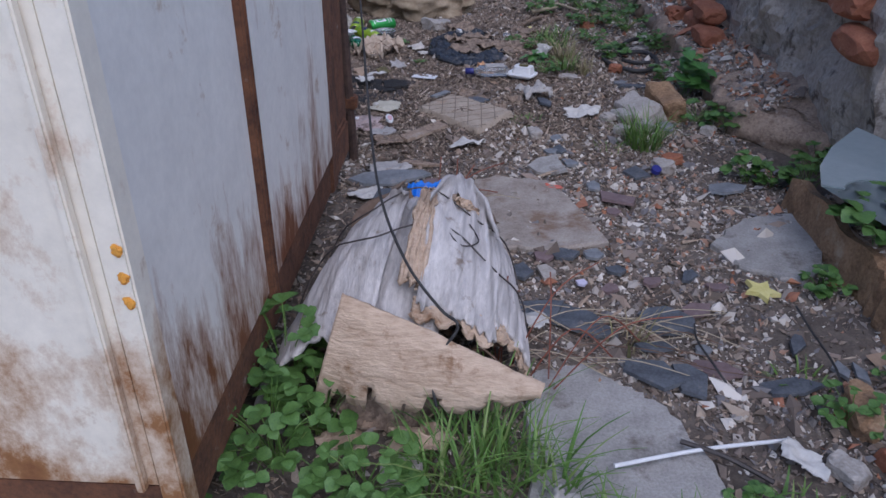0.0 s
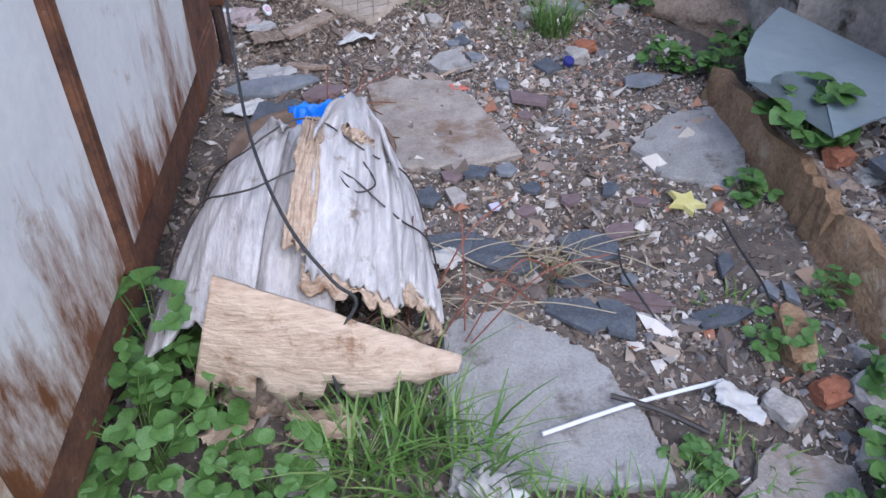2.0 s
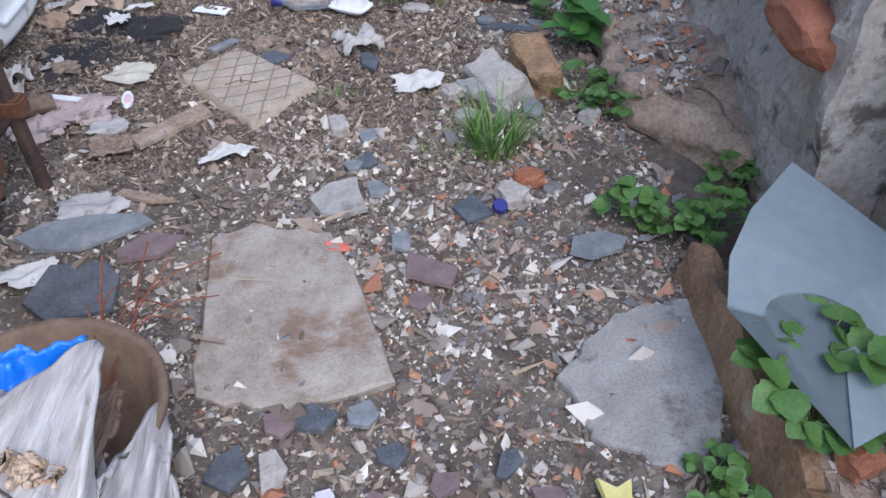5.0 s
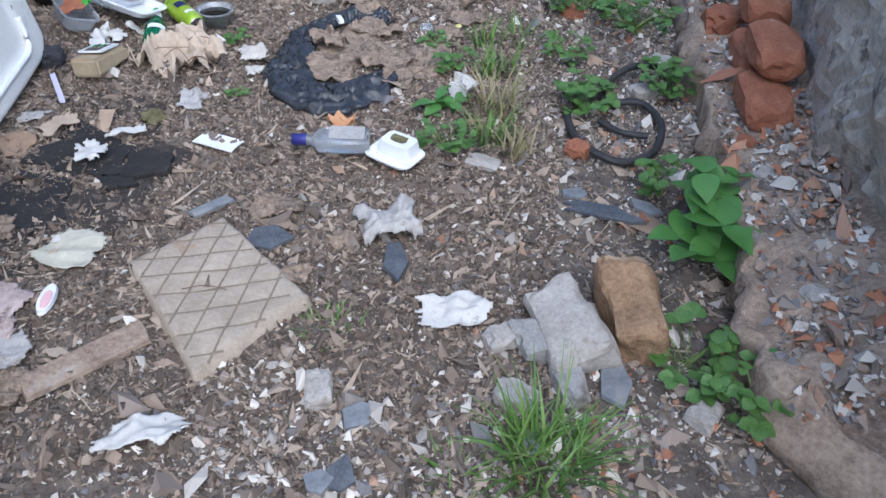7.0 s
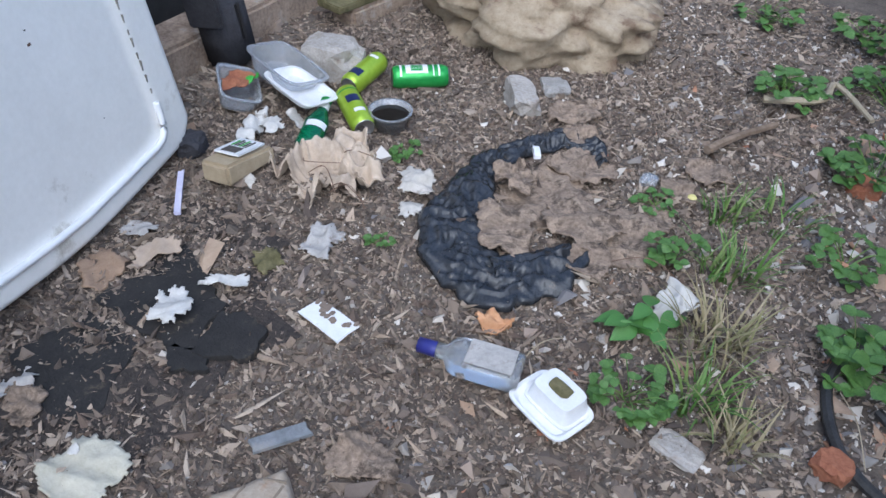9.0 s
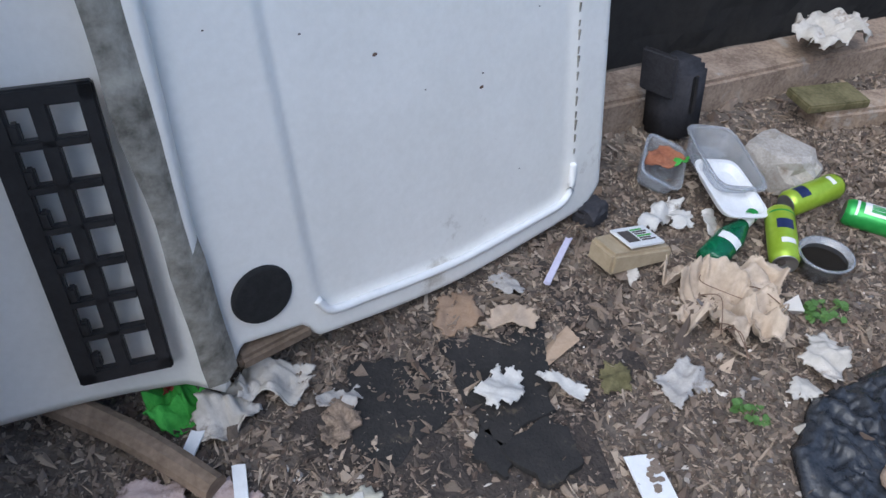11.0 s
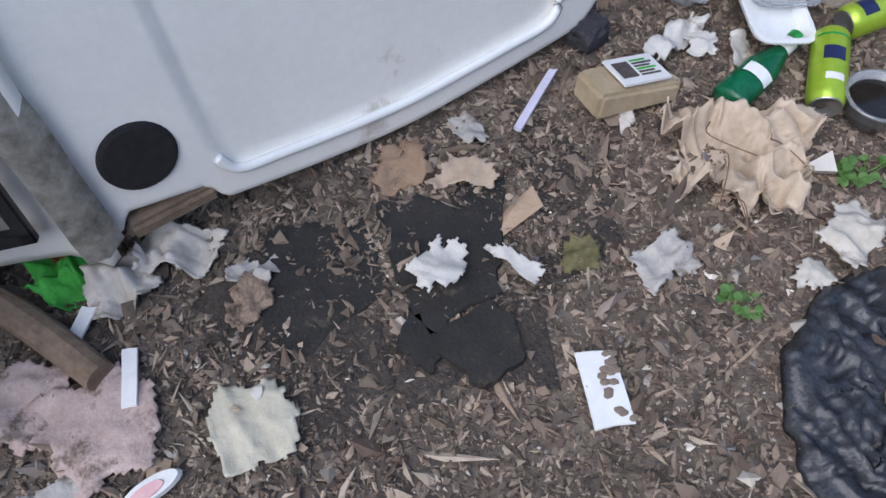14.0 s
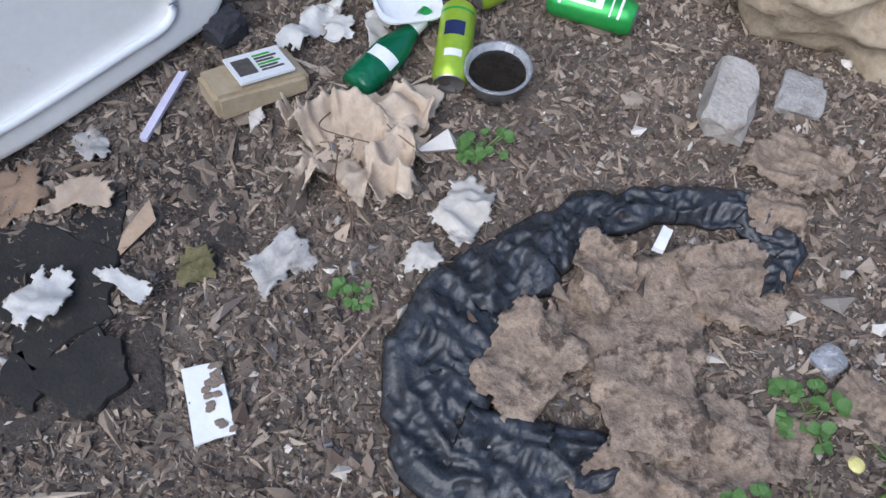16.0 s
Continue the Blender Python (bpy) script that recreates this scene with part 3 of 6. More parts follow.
# ---- metal garage ----
def garage():
    g = empty("metal_garage", pose(-0.15, 0.45, 0), "white painted sheet-metal garage with rust streaks", "garage")
    X, Z0, Z1 = 0.0, 0.225, 2.3

    def panel(y0, y1, name="side_panel"):
        bm = box(-0.012, y0, Z0, 0.0, y1, Z1, 0.002)
        return part(name, bm, PAINT, g)

    panel(0.035, 0.50)
    panel(0.535, 1.22)
    for y in (0.503, 0.521):
        bm = box(-0.012, y, Z0 - 0.02, 0.014, y + 0.012, Z1, 0.004)
        part("seam", bm, RUST, g, "folded rusty sheet seam")
    part("front_panel", box(-1.7, -0.004, Z0, -0.03, 0.008, Z1, 0.002), PAINT_FRONT, g)
    part("front_lip", box(-0.058, -0.02, Z0, -0.045, -0.004, Z1, 0.003), PAINT_FRONT, g)
    part("front_skirt", box(-1.7, 0.0, 0.14, -0.03, 0.012, Z0 - 0.003, 0.002), RUST, g, "rusted brown bottom strip")
    part("corner_post", box(-0.03, -0.008, -0.02, 0.004, 0.035, Z1, 0.003), PAINT_FRONT, g, "angle-iron corner post, white and rusty")
    part("bottom_rail", box(-0.05, 0.04, 0.10, -0.012, 1.56, 0.215, 0.008), RUST, g, "rusty bottom rail")
    part("lower_rail", box(-0.1, 0.1, 0.0, -0.065, 1.6, 0.09, 0.01), RUST_DARK, g, "dark rusty ground rail")
    part("rear_post", box(-0.055, 1.225, 0.1, -0.004, 1.30, Z1, 0.004), RUST, g, "brown rusted rear post")
    part("rear_panel", box(-0.04, 1.305, 0.12, -0.028, 1.62, Z1, 0.003), RUST, g, "brown rusted rear panel")
    part("back_panel", box(-1.7, 1.6, 0.05, -0.05, 1.612, Z1, 0.002), RUST_DARK, g)
    part("roof", box(-1.72, -0.03, Z1 + 0.003, 0.03, 1.64, Z1 + 0.03, 0.005), RUST, g)
    rng = random.Random(5)
    for y, z in ((-0.022, 0.62), (-0.02, 0.58), (-0.021, 0.545)):
        bm = rock_mesh(rng, 0.014, 0.006, 0.016, 0.6, 3, False)
        bm.transform(Matrix.Translation((-0.006, y + 0.012, z)))
        part("lichen", bm, ORANGE, g, "orange lichen spot")
    return g


garage()

post = empty("iron_post", pose(-0.18, 2.185, 0), "rusty iron post with a hooked brace standing in the litter", "post")
part("shaft", tube([(0, 0, -0.03), (-0.01, -0.02, 0.5), (-0.03, -0.05, 1.2)], 0.017, 9), RUST_DARK, post)
part("brace", tube([(-0.005, -0.01, 0.2), (-0.05, -0.04, 0.15), (-0.12, -0.08, 0.05), (-0.14, -0.1, 0.0)], 0.011, 7), RUST_DARK, post)
part("clamp", box(-0.035, -0.03, 0.19, 0.025, 0.02, 0.235, 0.006), RUST, post)


# ---- bundle of weathered board ----
def shell(theta0, theta1, y0, y1, name, parent, off=0.0, tip=0.5, curl=0.0, seed=0, material=None):
    """A curved sheet of the bundle; angles round its long axis, pointed at the far end."""
    bm = bmesh.new()
    nu, nv = 44, 24
    rows = []
    for j in range(nv + 1):
        t = j / nv
        y = y0 + (y1 - y0) * t
        row = []
        for i in range(nu + 1):
            u = i / nu
            cut = 1 - (abs(2 * u - 1) ** 1.5) * tip * max(0, (t - 0.6) / 0.4)
            yy = y0 + (y - y0) * cut + (1 - t) ** 2 * 0.03 * noise.noise(Vector((u * 5, seed * 3.1, 2))) + (1 - t) ** 4 * 0.016 * noise.noise(Vector((u * 19, seed, 5)))
            th = radians(theta0 + (theta1 - theta0) * u)
            s = (yy - 0.8) / 0.68
            rx = 0.27 * (1 - 0.42 * max(0, s) ** 1.7) + off
            rz = 0.255 * (1 - 0.10 * max(0, s) ** 2) + off
            rz *= 0.80 + 0.42 * math.sin(math.pi * min(1, max(0, s)) * 0.85)
            k = 1 + 0.025 * noise.noise(Vector((u * 4 + seed, yy * 6, seed)))
            groove = 0.0022 * math.sin(u * 0.9 * abs(theta1 - theta0) + 3 * noise.noise(Vector((yy * 5, u * 2, seed))))
            lift = curl * max(0, (t - 0.55)) ** 2
            cx = 0.105 + 0.05 * s
            row.append(bm.verts.new((cx + (rx * k + groove) * math.cos(th), yy, max(0.0, (rz * k + groove) * math.sin(th) + lift + 0.01 * noise.noise(Vector((u * 9, seed, t * 8)))))))
        rows.append(row)
    for a, b in zip(rows, rows[1:]):
        for i in range(nu):
            bm.faces.new((a[i], a[i + 1], b[i + 1], b[i]))
    ob = part(name, bm, material or SHELL, parent, smooth=True)
    ob.modifiers.new("thickness", "SOLIDIFY").thickness = 0.008
    return ob


def bundle():
    g = empty("board_bundle", pose(0, 0, 0), "wired bundle of peeling grey-white weathered board sheets", "bundle")
    shell(184, 98, 0.83, 1.50, "sheet", g, 0.008, 0.45, 0.10, 1)
    shell(116, 70, 0.83, 1.38, "sheet", g, -0.012, 0.2, 0.0, 2)
    shell(82, 46, 0.885, 1.47, "sheet", g, 0.022, 0.6, 0.16, 3)
    shell(47, 14, 0.93, 1.46, "sheet", g, 0.016, 0.5, 0.05, 4)
    shell(66, 46, 1.05, 1.40, "sheet", g, -0.02, 0.2, 0.0, 6)
    tan = "raw tan torn board edge"
    for th0, th1, ya, yb, off, seed in ((89, 81, 0.93, 1.26, 0.026, 11), (83, 48, 0.865, 0.91, 0.014, 12), (46, 16, 0.91, 0.95, 0.010, 13), (72, 58, 1.22, 1.25, 0.030, 14)):
        shell(th0, th1, ya, yb, "torn_edge", g, off, 0.0, 0.0, seed, SHELL_IN)["label"] = tan
    # dark strip stands in for the shade in the gap between two sheets
    ob = shell(56, 48, 1.12, 1.45, "gap_shade", g, -0.006, 0.2, 0.0, 17, TUB)
    ob["label"] = "dark brown strip painted as shade in the sheet gap"
    rg = random.Random(9)
    for k in range(14):
        x, y, L = rg.uniform(0.12, 0.34), rg.uniform(0.84, 0.95), rg.uniform(0.08, 0.17)
        part("inner_twig", tube([(x - L / 2, y + rg.uniform(-0.03, 0.03), rg.uniform(0.05, 0.15)), (x, y, rg.uniform(0.08, 0.17)), (x + L / 2, y + rg.uniform(-0.03, 0.03), rg.uniform(0.05, 0.15))], 0.0025, 4), TWIG, g)
    bm = bmesh.new()
    top = [Vector(p) for p in ((0.025, 0.825, 0.315), (0.08, 0.812, 0.298), (0.18, 0.80, 0.26), (0.29, 0.785, 0.21), (0.395, 0.77, 0.165))]
    low = [Vector(p) for p in ((-0.035, 0.79, 0.10), (0.05, 0.77, 0.10), (0.14, 0.755, 0.105), (0.27, 0.745, 0.125), (0.385, 0.762, 0.15))]
    rows = []
    for j in range(9):
        v = j / 8
        row = []
        for i in range(41):
            u = i / 40 * 4
            k = min(3, int(u))
            f = u - k
            f = f * f * (3 - 2 * f) * 0.4 + f * 0.6
            p, q = top[k].lerp(top[k + 1], f), low[k].lerp(low[k + 1], f)
            r = p.lerp(q, v)
            rag = 0.05 * noise.noise(Vector((u * 9, 3, 0))) * max(0, j - 6) / 2
            row.append(bm.verts.new(r + Vector((0, -0.012 * math.sin(math.pi * v), rag + 0.004 * noise.noise(Vector((u * 3, v * 9, 7)))))))
        rows.append(row)
    for a, b in zip(rows, rows[1:]):
        for i in range(40):
            if not (rows.index(b) >= 7 and noise.noise(Vector((i * 0.45, 9, 0))) > 0.12 + 0.2 * (8 - rows.index(b))):
                bm.faces.new((a[i], a[i + 1], b[i + 1], b[i]))
    bmesh.ops.delete(bm, geom=[v for v in bm.verts if not v.link_faces], context="VERTS")
    ob = part("front_sheet", bm, SHELL_IN, g, "tan torn board underside, curled outward", True)
    ob.modifiers.new("thickness", "SOLIDIFY").thickness = 0.007
    for i, (x, y, w, l, h, r) in enumerate(((0.10, 0.86, 0.34, 0.16, 0.06, 10), (0.3, 0.88, 0.14, 0.1, 0.08, 40), (0.17, 0.75, 0.16, 0.07, 0.05, -15), (0.02, 0.76, 0.14, 0.08, 0.03, 20))):
        ob = crumple("inner_scrap", 0, 0, w, l, h, 0, SHELL_IN if i > 1 else BROWNCARD, "", "", 30 + i, 0.4, parent=g)
        ob.matrix_local = pose(x, y, 0.01, 0, 0, r)
    for yy, sag in ((1.08, 0.0), (1.22, 0.006)):
        pts = []
        for k in range(15):
            th = radians(176 - 168 * k / 14)
            s = (yy - 0.8) / 0.68
            rx, rz = 0.27 * (1 - 0.42 * s ** 1.7) + 0.022, 0.255 * (1 - 0.1 * s * s) * (0.8 + 0.42 * math.sin(math.pi * s * 0.85)) + 0.024
            pts.append((0.105 + 0.05 * s + rx * math.cos(th), yy + 0.03 * math.sin(k * 1.3 + yy * 9), rz * math.sin(th) + sag))
        part("tie_wire", tube(pts, 0.002, 5), WIRE, g)
    part("tie_knot", tube([(0.21, 1.2, 0.29), (0.19, 1.13, 0.31), (0.23, 1.06, 0.29), (0.27, 1.09, 0.28), (0.25, 1.15, 0.29)], 0.0018, 5), WIRE, g)
    return g


bundle()

tub = empty("tub", pose(0.13, 1.42, 0.0), "brown round tub with a thick rim, half full", "tub")
part("wall", lathe([(0.15, 0.0), (0.178, 0.14), (0.19, 0.15), (0.186, 0.158), (0.172, 0.152), (0.142, 0.02), (0.0, 0.02)], 32), TUB, tub, smooth=True)
bagob = crumple("blue_bag", 0.115, 1.49, 0.14, 0.1, 0.05, 20, BLUE, "crumpled bright blue plastic bag in the tub", "bag", 8, 0.3, freq=14)
bagob.location = (0.155, 1.43, 0.20)
wire = tagged(part("cable", tube([(0.20, 0.74, 0.13), (0.19, 0.77, 0.2), (0.235, 0.80, 0.265), (0.2, 0.83, 0.285), (0.13, 0.92, 0.33), (0.06, 1.1, 0.39), (0.0, 1.4, 0.48), (-0.07, 1.8, 0.62), (-0.13, 2.1, 0.8), (-0.2, 2.14, 1.1)], 0.003, 7), RUBBER), "thin black cable hanging across the bundle", "cable")


# ---- concrete slabs ----
def poly_slab(pts, material, label, thick=0.017, seed=0, name="concrete_slab", category="slab", group="broken slabs in the ground"):
    rng = random.Random(seed)
    c = Vector((sum(p[0] for p in pts) / len(pts), sum(p[1] for p in pts) / len(pts), 0))
    bm = bmesh.new()
    rim = []
    for i in range(len(pts)):
        a, b = Vector((*pts[i], 0)), Vector((*pts[(i + 1) % len(pts)], 0))
        for k in range(6):
            rim.append(a.lerp(b, k / 6) - c + Vector((rng.uniform(-1, 1), rng.uniform(-1, 1), 0)) * 0.007)
    top = [bm.verts.new(p * 0.975 + Vector((0, 0, thick))) for p in rim]
    mid = [bm.verts.new(p + Vector((0, 0, thick * 0.6))) for p in rim]
    low = [bm.verts.new(p + Vector((0, 0, -0.03))) for p in rim]
    bm.faces.new(top)
    for i in range(len(rim)):
        j = (i + 1) % len(rim)
        bm.faces.new((low[i], low[j], mid[j], mid[i]))
        bm.faces.new((mid[i], mid[j], top[j], top[i]))
    ob = part(name, bm, material)
    ob.matrix_world = pose(c.x, c.y, 0)
    return tagged(ob, label, category, group)


poly_slab([(0.37, 0.62), (0.38, 0.98), (0.51, 1.03), (0.60, 0.95), (0.665, 0.89), (0.72, 0.76), (0.74, 0.61)], CONCRETE, "pale grey broken concrete slab beside the grass", seed=1)
poly_slab([(0.30, 1.55), (0.25, 1.98), (0.33, 2.03), (0.50, 2.0), (0.57, 1.86), (0.65, 1.59), (0.47, 1.53)], CONCRETE_DUSTY, "dusty beige concrete slab sunk in rubble", seed=2)
poly_slab([(0.95, 1.60), (1.08, 1.76), (1.25, 1.81), (1.26, 1.62), (1.21, 1.46), (1.13, 1.40), (0.99, 1.47)], CONCRETE, "grey mottled concrete slab by the stone edging", seed=3)
poly_slab([(0.80, 0.30), (0.80, 0.55), (0.92, 0.68), (1.03, 0.62), (1.0, 0.3)], CONCRETE_DUSTY, "dusty concrete slab half hidden by weeds", seed=4)

# ---- stone edging, sheet and rubble by the wall ----
def edging(x0, y0, x1, y1, h, seed, lean=8):
    bm = bmesh.new()
    rng = random.Random(seed)
    L = math.hypot(x1 - x0, y1 - y0)
    nu, nv = 18, 6
    side = []
    for s in (0, 1):
        rows = []
        for j in range(nv + 1):
            row = []
            for i in range(nu + 1):
                u = i / nu
                z = -0.03 + (h + 0.03) * j / nv * (1 - 0.10 * abs(2 * u - 1) ** 10 + 0.16 * noise.noise(Vector((u * 4, seed, 0))))
                row.append(bm.verts.new((u * L, s * 0.032 + 0.009 * noise.noise(Vector((u * 6, z * 18, seed + 4 * s))), z)))
            rows.append(row)
        side.append(rows)
    for s in (0, 1):
        for a, b in zip(side[s], side[s][1:]):
            for i in range(nu):
                bm.faces.new((a[i], a[i + 1], b[i + 1], b[i]))
    for i in range(nu):
        bm.faces.new((side[0][-1][i], side[0][-1][i + 1], side[1][-1][i + 1], side[1][-1][i]))
    for i in (0, nu):
        for j in range(nv):
            bm.faces.new((side[0][j][i], side[0][j + 1][i], side[1][j + 1][i], side[1][j][i]))
    ob = part("edging_stone", bm, OCHRE)
    ob.matrix_world = pose(x0, y0, 0, lean, 0, math.degrees(math.atan2(y1 - y0, x1 - x0)))
    return tagged(ob, "flat ochre-brown stone slab set on edge as edging", "edging stone", "edging stones of the raised bed")


edging(1.275, 1.30, 1.275, 1.88, 0.11, 1, 10)
edging(1.262, 1.16, 1.275, 1.31, 0.125, 2, 5)
edging(1.268, 0.72, 1.258, 1.165, 0.12, 3, 16)
edging(1.285, 0.28, 1.270, 0.725, 0.105, 5, 9)


def sheet():
    """Broken frosted sheet with a round cut-out, propped on the bed."""
    rim = [(-0.23, -0.035), (-0.19, 0.08), (-0.11, 0.205), (0.025, 0.35), (0.175, -0.02), (0.125, -0.205), (-0.03, -0.255), (-0.14, -0.305)]
    arc = [(-0.105 + 0.075 * math.cos(a), -0.075 + 0.065 * math.sin(a)) for a in np.linspace(radians(-70), radians(165), 16)]
    pts = rim + arc[0:1] + arc[1:]
    bm = bmesh.new()
    top = [bm.verts.new((x, y, 0.005)) for x, y in pts]
    low = [bm.verts.new((x, y, 0)) for x, y in pts]
    bm.faces.new(top)
    bm.faces.new(low[::-1])
    for i in range(len(pts)):
        j = (i + 1) % len(pts)
        bm.faces.new((low[i], low[j], top[j], top[i]))
    bmesh.ops.triangulate(bm, faces=bm.faces[:])
    ob = part("plastic_sheet", bm, POLY)
    ob.matrix_world = pose(1.43, 1.62, 0.222, 2, -3, 0)
    return tagged(ob, "broken grey-blue frosted sheet with a round cut-out", "sheet")


sheet()
flake("roof_slate", 1.445, 1.16, 0.09, 0.28, 17, SLATE, "dark roofing slate leaning on the raised bed", "slate", 0.02, (4, -18), seed=4, up=0.135, corners=True)
flake("roof_slate", 1.535, 1.20, 0.09, 0.25, 14, PURPLE, "purple roofing slate beside the dark one", "slate", 0.015, (4, -14), seed=5, up=0.15, corners=True)
rock("brick_chunk", 1.345, 1.345, 0.07, 0.06, 0.05, 20, BRICK, "orange-red broken brick chunk on the raised bed", "brick", 3, up=0.12)
for i, (x, y, s) in enumerate(((1.39, 1.28, 0.07), (1.36, 1.06, 0.09), (1.37, 0.93, 0.08), (1.44, 1.42, 0.08), (1.43, 0.86, 0.11), (1.36, 0.78, 0.07), (1.55, 1.02, 0.1), (1.5, 0.9, 0.09), (1.62, 1.15, 0.1))):
    rock("rubble_stone", x, y, s, s * 0.8, s * 0.55, i * 47, (PALESTONE, LEDGE, CONCRETE)[i % 3], "mortar-crusted rubble stone on the raised bed", "stone", 40 + i, up=0.1, group="rubble by the wall")
for i, (x, y, z, w, h) in enumerate(((1.48, 2.12, 0.46, 0.24, 0.09), (1.61, 1.80, 0.50, 0.22, 0.1), (1.61, 1.53, 0.50, 0.2, 0.09), (1.48, 2.25, 0.57, 0.22, 0.09), (1.48, 2.5, 0.57, 0.2, 0.08), (1.60, 1.68, 0.61, 0.22, 0.08), (1.40, 3.46, 0.16, 0.22, 0.08), (1.42, 3.72, 0.17, 0.22, 0.08), (1.42, 3.58, 0.25, 0.22, 0.08), (1.44, 3.86, 0.26, 0.2, 0.08))):
    b = part("brick", rock_mesh(random.Random(i), 0.14, w * 1.15, h * 1.15, 0.12, 3), BRICK, wall_east)
    b.matrix_world = pose(x, y, z, 3, 0, 2)
for i, (x, y, sx, sy, sz, r, m, lb) in enumerate((
        (1.38, 3.98, 0.16, 0.12, 0.09, 10, BRICK, "red broken brick on the plinth"),
        (1.37, 3.16, 0.07, 0.06, 0.03, 30, PALESTONE, "pale flat stone chip on the plinth"),
        (1.34, 3.30, 0.05, 0.05, 0.03, 70, BRICK, "small red brick chip on the plinth"),
        (1.42, 3.0, 0.05, 0.04, 0.03, 20, PALESTONE, "pale stone chip on the plinth"),
        (1.38, 2.75, 0.06, 0.05, 0.03, 20, PALESTONE, "pale stone chip on the plinth"))):
    rock("brick_chunk" if m is BRICK else "stone_chip", x, y, sx, sy, sz, r, m, lb, "brick" if m is BRICK else "stone", 60 + i, up=0.115)

# ---- larger stones ----
for a in (
        (1.065, 0.90, 0.07, 0.17, 0.06, -12, OCHRE, "long ochre stone beside the edging", 13, (0, 0), 0.0),
        (1.075, 0.77, 0.07, 0.06, 0.05, 10, BRICK, "reddish brick lump lying on the ground", 14, (0, 0), 0.0),
        (1.16, 0.75, 0.13, 0.11, 0.06, 20, PALESTONE, "pale crusted stone lying on the ground", 15, (0, 0), 0.0),
        (1.12, 0.63, 0.11, 0.13, 0.06, 50, PALESTONE, "pale pinkish stone lying on the ground", 16, (0, 0), 0.0),
        (1.19, 0.86, 0.05, 0.05, 0.04, 0, PALESTONE, "small grey rounded stone", 17, (0, 0), 0.0),
        (0.97, 0.74, 0.06, 0.08, 0.04, 30, PALESTONE, "small pale rubble stone", 18, (0, 0), 0.0),
        (0.84, 0.56, 0.06, 0.045, 0.025, 20, PALESTONE, "small white stone chip", 19, (0, 0), 0.0),
        (0.14, 0.67, 0.09, 0.07, 0.05, 20, PALESTONE, "grey stone among the weeds", 20, (0, 0), 0.0),
        (0.18, 0.54, 0.12, 0.1, 0.05, 70, PALESTONE, "dirty grey stone among the weeds", 21, (0, 0), 0.0),
        (0.92, 2.14, 0.08, 0.1, 0.05, 20, PALESTONE, "white crusted stone beside the slate", 22, (0, 0), 0.0),
        (0.97, 2.22, 0.09, 0.06, 0.04, 10, BRICK, "dull red brick fragment lying on the ground", 23, (0, 0), 0.0),
        (0.84, 2.49, 0.09, 0.06, 0.035, -20, PALESTONE, "pale flat stone lying on the ground", 24, (0, 0), 0.0),
        (0.87, 2.63, 0.1, 0.11, 0.06, 30, CONCRETE, "grey concrete lump lying on the ground", 25, (0, 0), 0.0),
        (0.93, 2.55, 0.06, 0.14, 0.05, 24, CONCRETE, "grey concrete lump lying on the ground", 26, (0, 0), 0.0),
        (0.80, 2.62, 0.07, 0.06, 0.04, 30, PALESTONE, "small pale stone lying on the ground", 27, (0, 0), 0.0),
        (0.49, 2.44, 0.055, 0.085, 0.04, 15, PALESTONE, "pale oval stone near the quilted pad", 28, (0, 0), 0.0),
        (-0.56, 4.02, 0.2, 0.16, 0.13, 20, PALESTONE, "grey-brown stone beside the clear container", 29, (0, 0), 0.0),
        (-0.01, 4.17, 0.10, 0.17, 0.07, 35, PALESTONE, "pale grey pointed stone on the litter", 30, (0, 10), 0.0),
        (0.04, 4.3, 0.09, 0.1, 0.03, 35, CONCRETE, "flat grey stone lying on the ground", 31, (0, 0), 0.0),
        (0.70, 3.24, 0.10, 0.06, 0.02, -15, PALESTONE, "flat beige stone near the white tray", 32, (0, 0), 0.0),
        (1.13, 3.70, 0.1, 0.07, 0.05, 30, PALESTONE, "white stone inside the hose loop", 33, (0, 0), 0.0),
        (1.2, 3.9, 0.09, 0.08, 0.05, 60, PALESTONE, "white stone among the weeds", 34, (0, 0), 0.0),
        (0.94, 3.33, 0.06, 0.07, 0.05, 60, BRICK, "brown-red stone lump lying on the ground", 35, (0, 0), 0.0),
        (1.18, 2.52, 0.08, 0.06, 0.04, 60, PALESTONE, "pale stone at the foot of the plinth", 36, (0, 0), 0.0),
        (1.27, 2.7, 0.07, 0.07, 0.04, 10, PALESTONE, "pale stone at the foot of the plinth", 37, (0, 0), 0.0),
        (0.91, 4.25, 0.09, 0.07, 0.05, 10, BRICK, "red brick fragment among the weeds", 38, (0, 0), 0.0)):
    rock("stone", a[0], a[1], a[2], a[3], a[4], a[5], a[6], a[7], "stone", a[8], a[9], a[10])


def block(x, y, sx, sy, sz, rot, tilt, material, label, seed):
    """A split stone block with flat faces and chipped edges."""
    bm = box(-sx / 2, -sy / 2, -sz / 2, sx / 2, sy / 2, sz / 2)
    bmesh.ops.subdivide_edges(bm, edges=bm.edges[:], cuts=7, use_grid_fill=True)
    for v in bm.verts:
        q = v.co * 9 + Vector((seed * 3.3, 0, 0))
        e = sorted((sx / 2 - abs(v.co.x), sy / 2 - abs(v.co.y), sz / 2 - abs(v.co.z)))[1]
        v.co *= 1 + 0.30 * noise.noise(q) + 0.10 * noise.noise(q * 3) - 0.12 * max(0, 1 - e / 0.02)
        v.co.x += 0.18 * v.co.y * noise.noise(Vector((seed, 2, 3)))
    ob = part("stone_block", bm, material)
    ob.matrix_world = pose(x, y, gz(x, y) + sz * 0.46, tilt[0], tilt[1], rot)
    return tagged(ob, label, "stone")


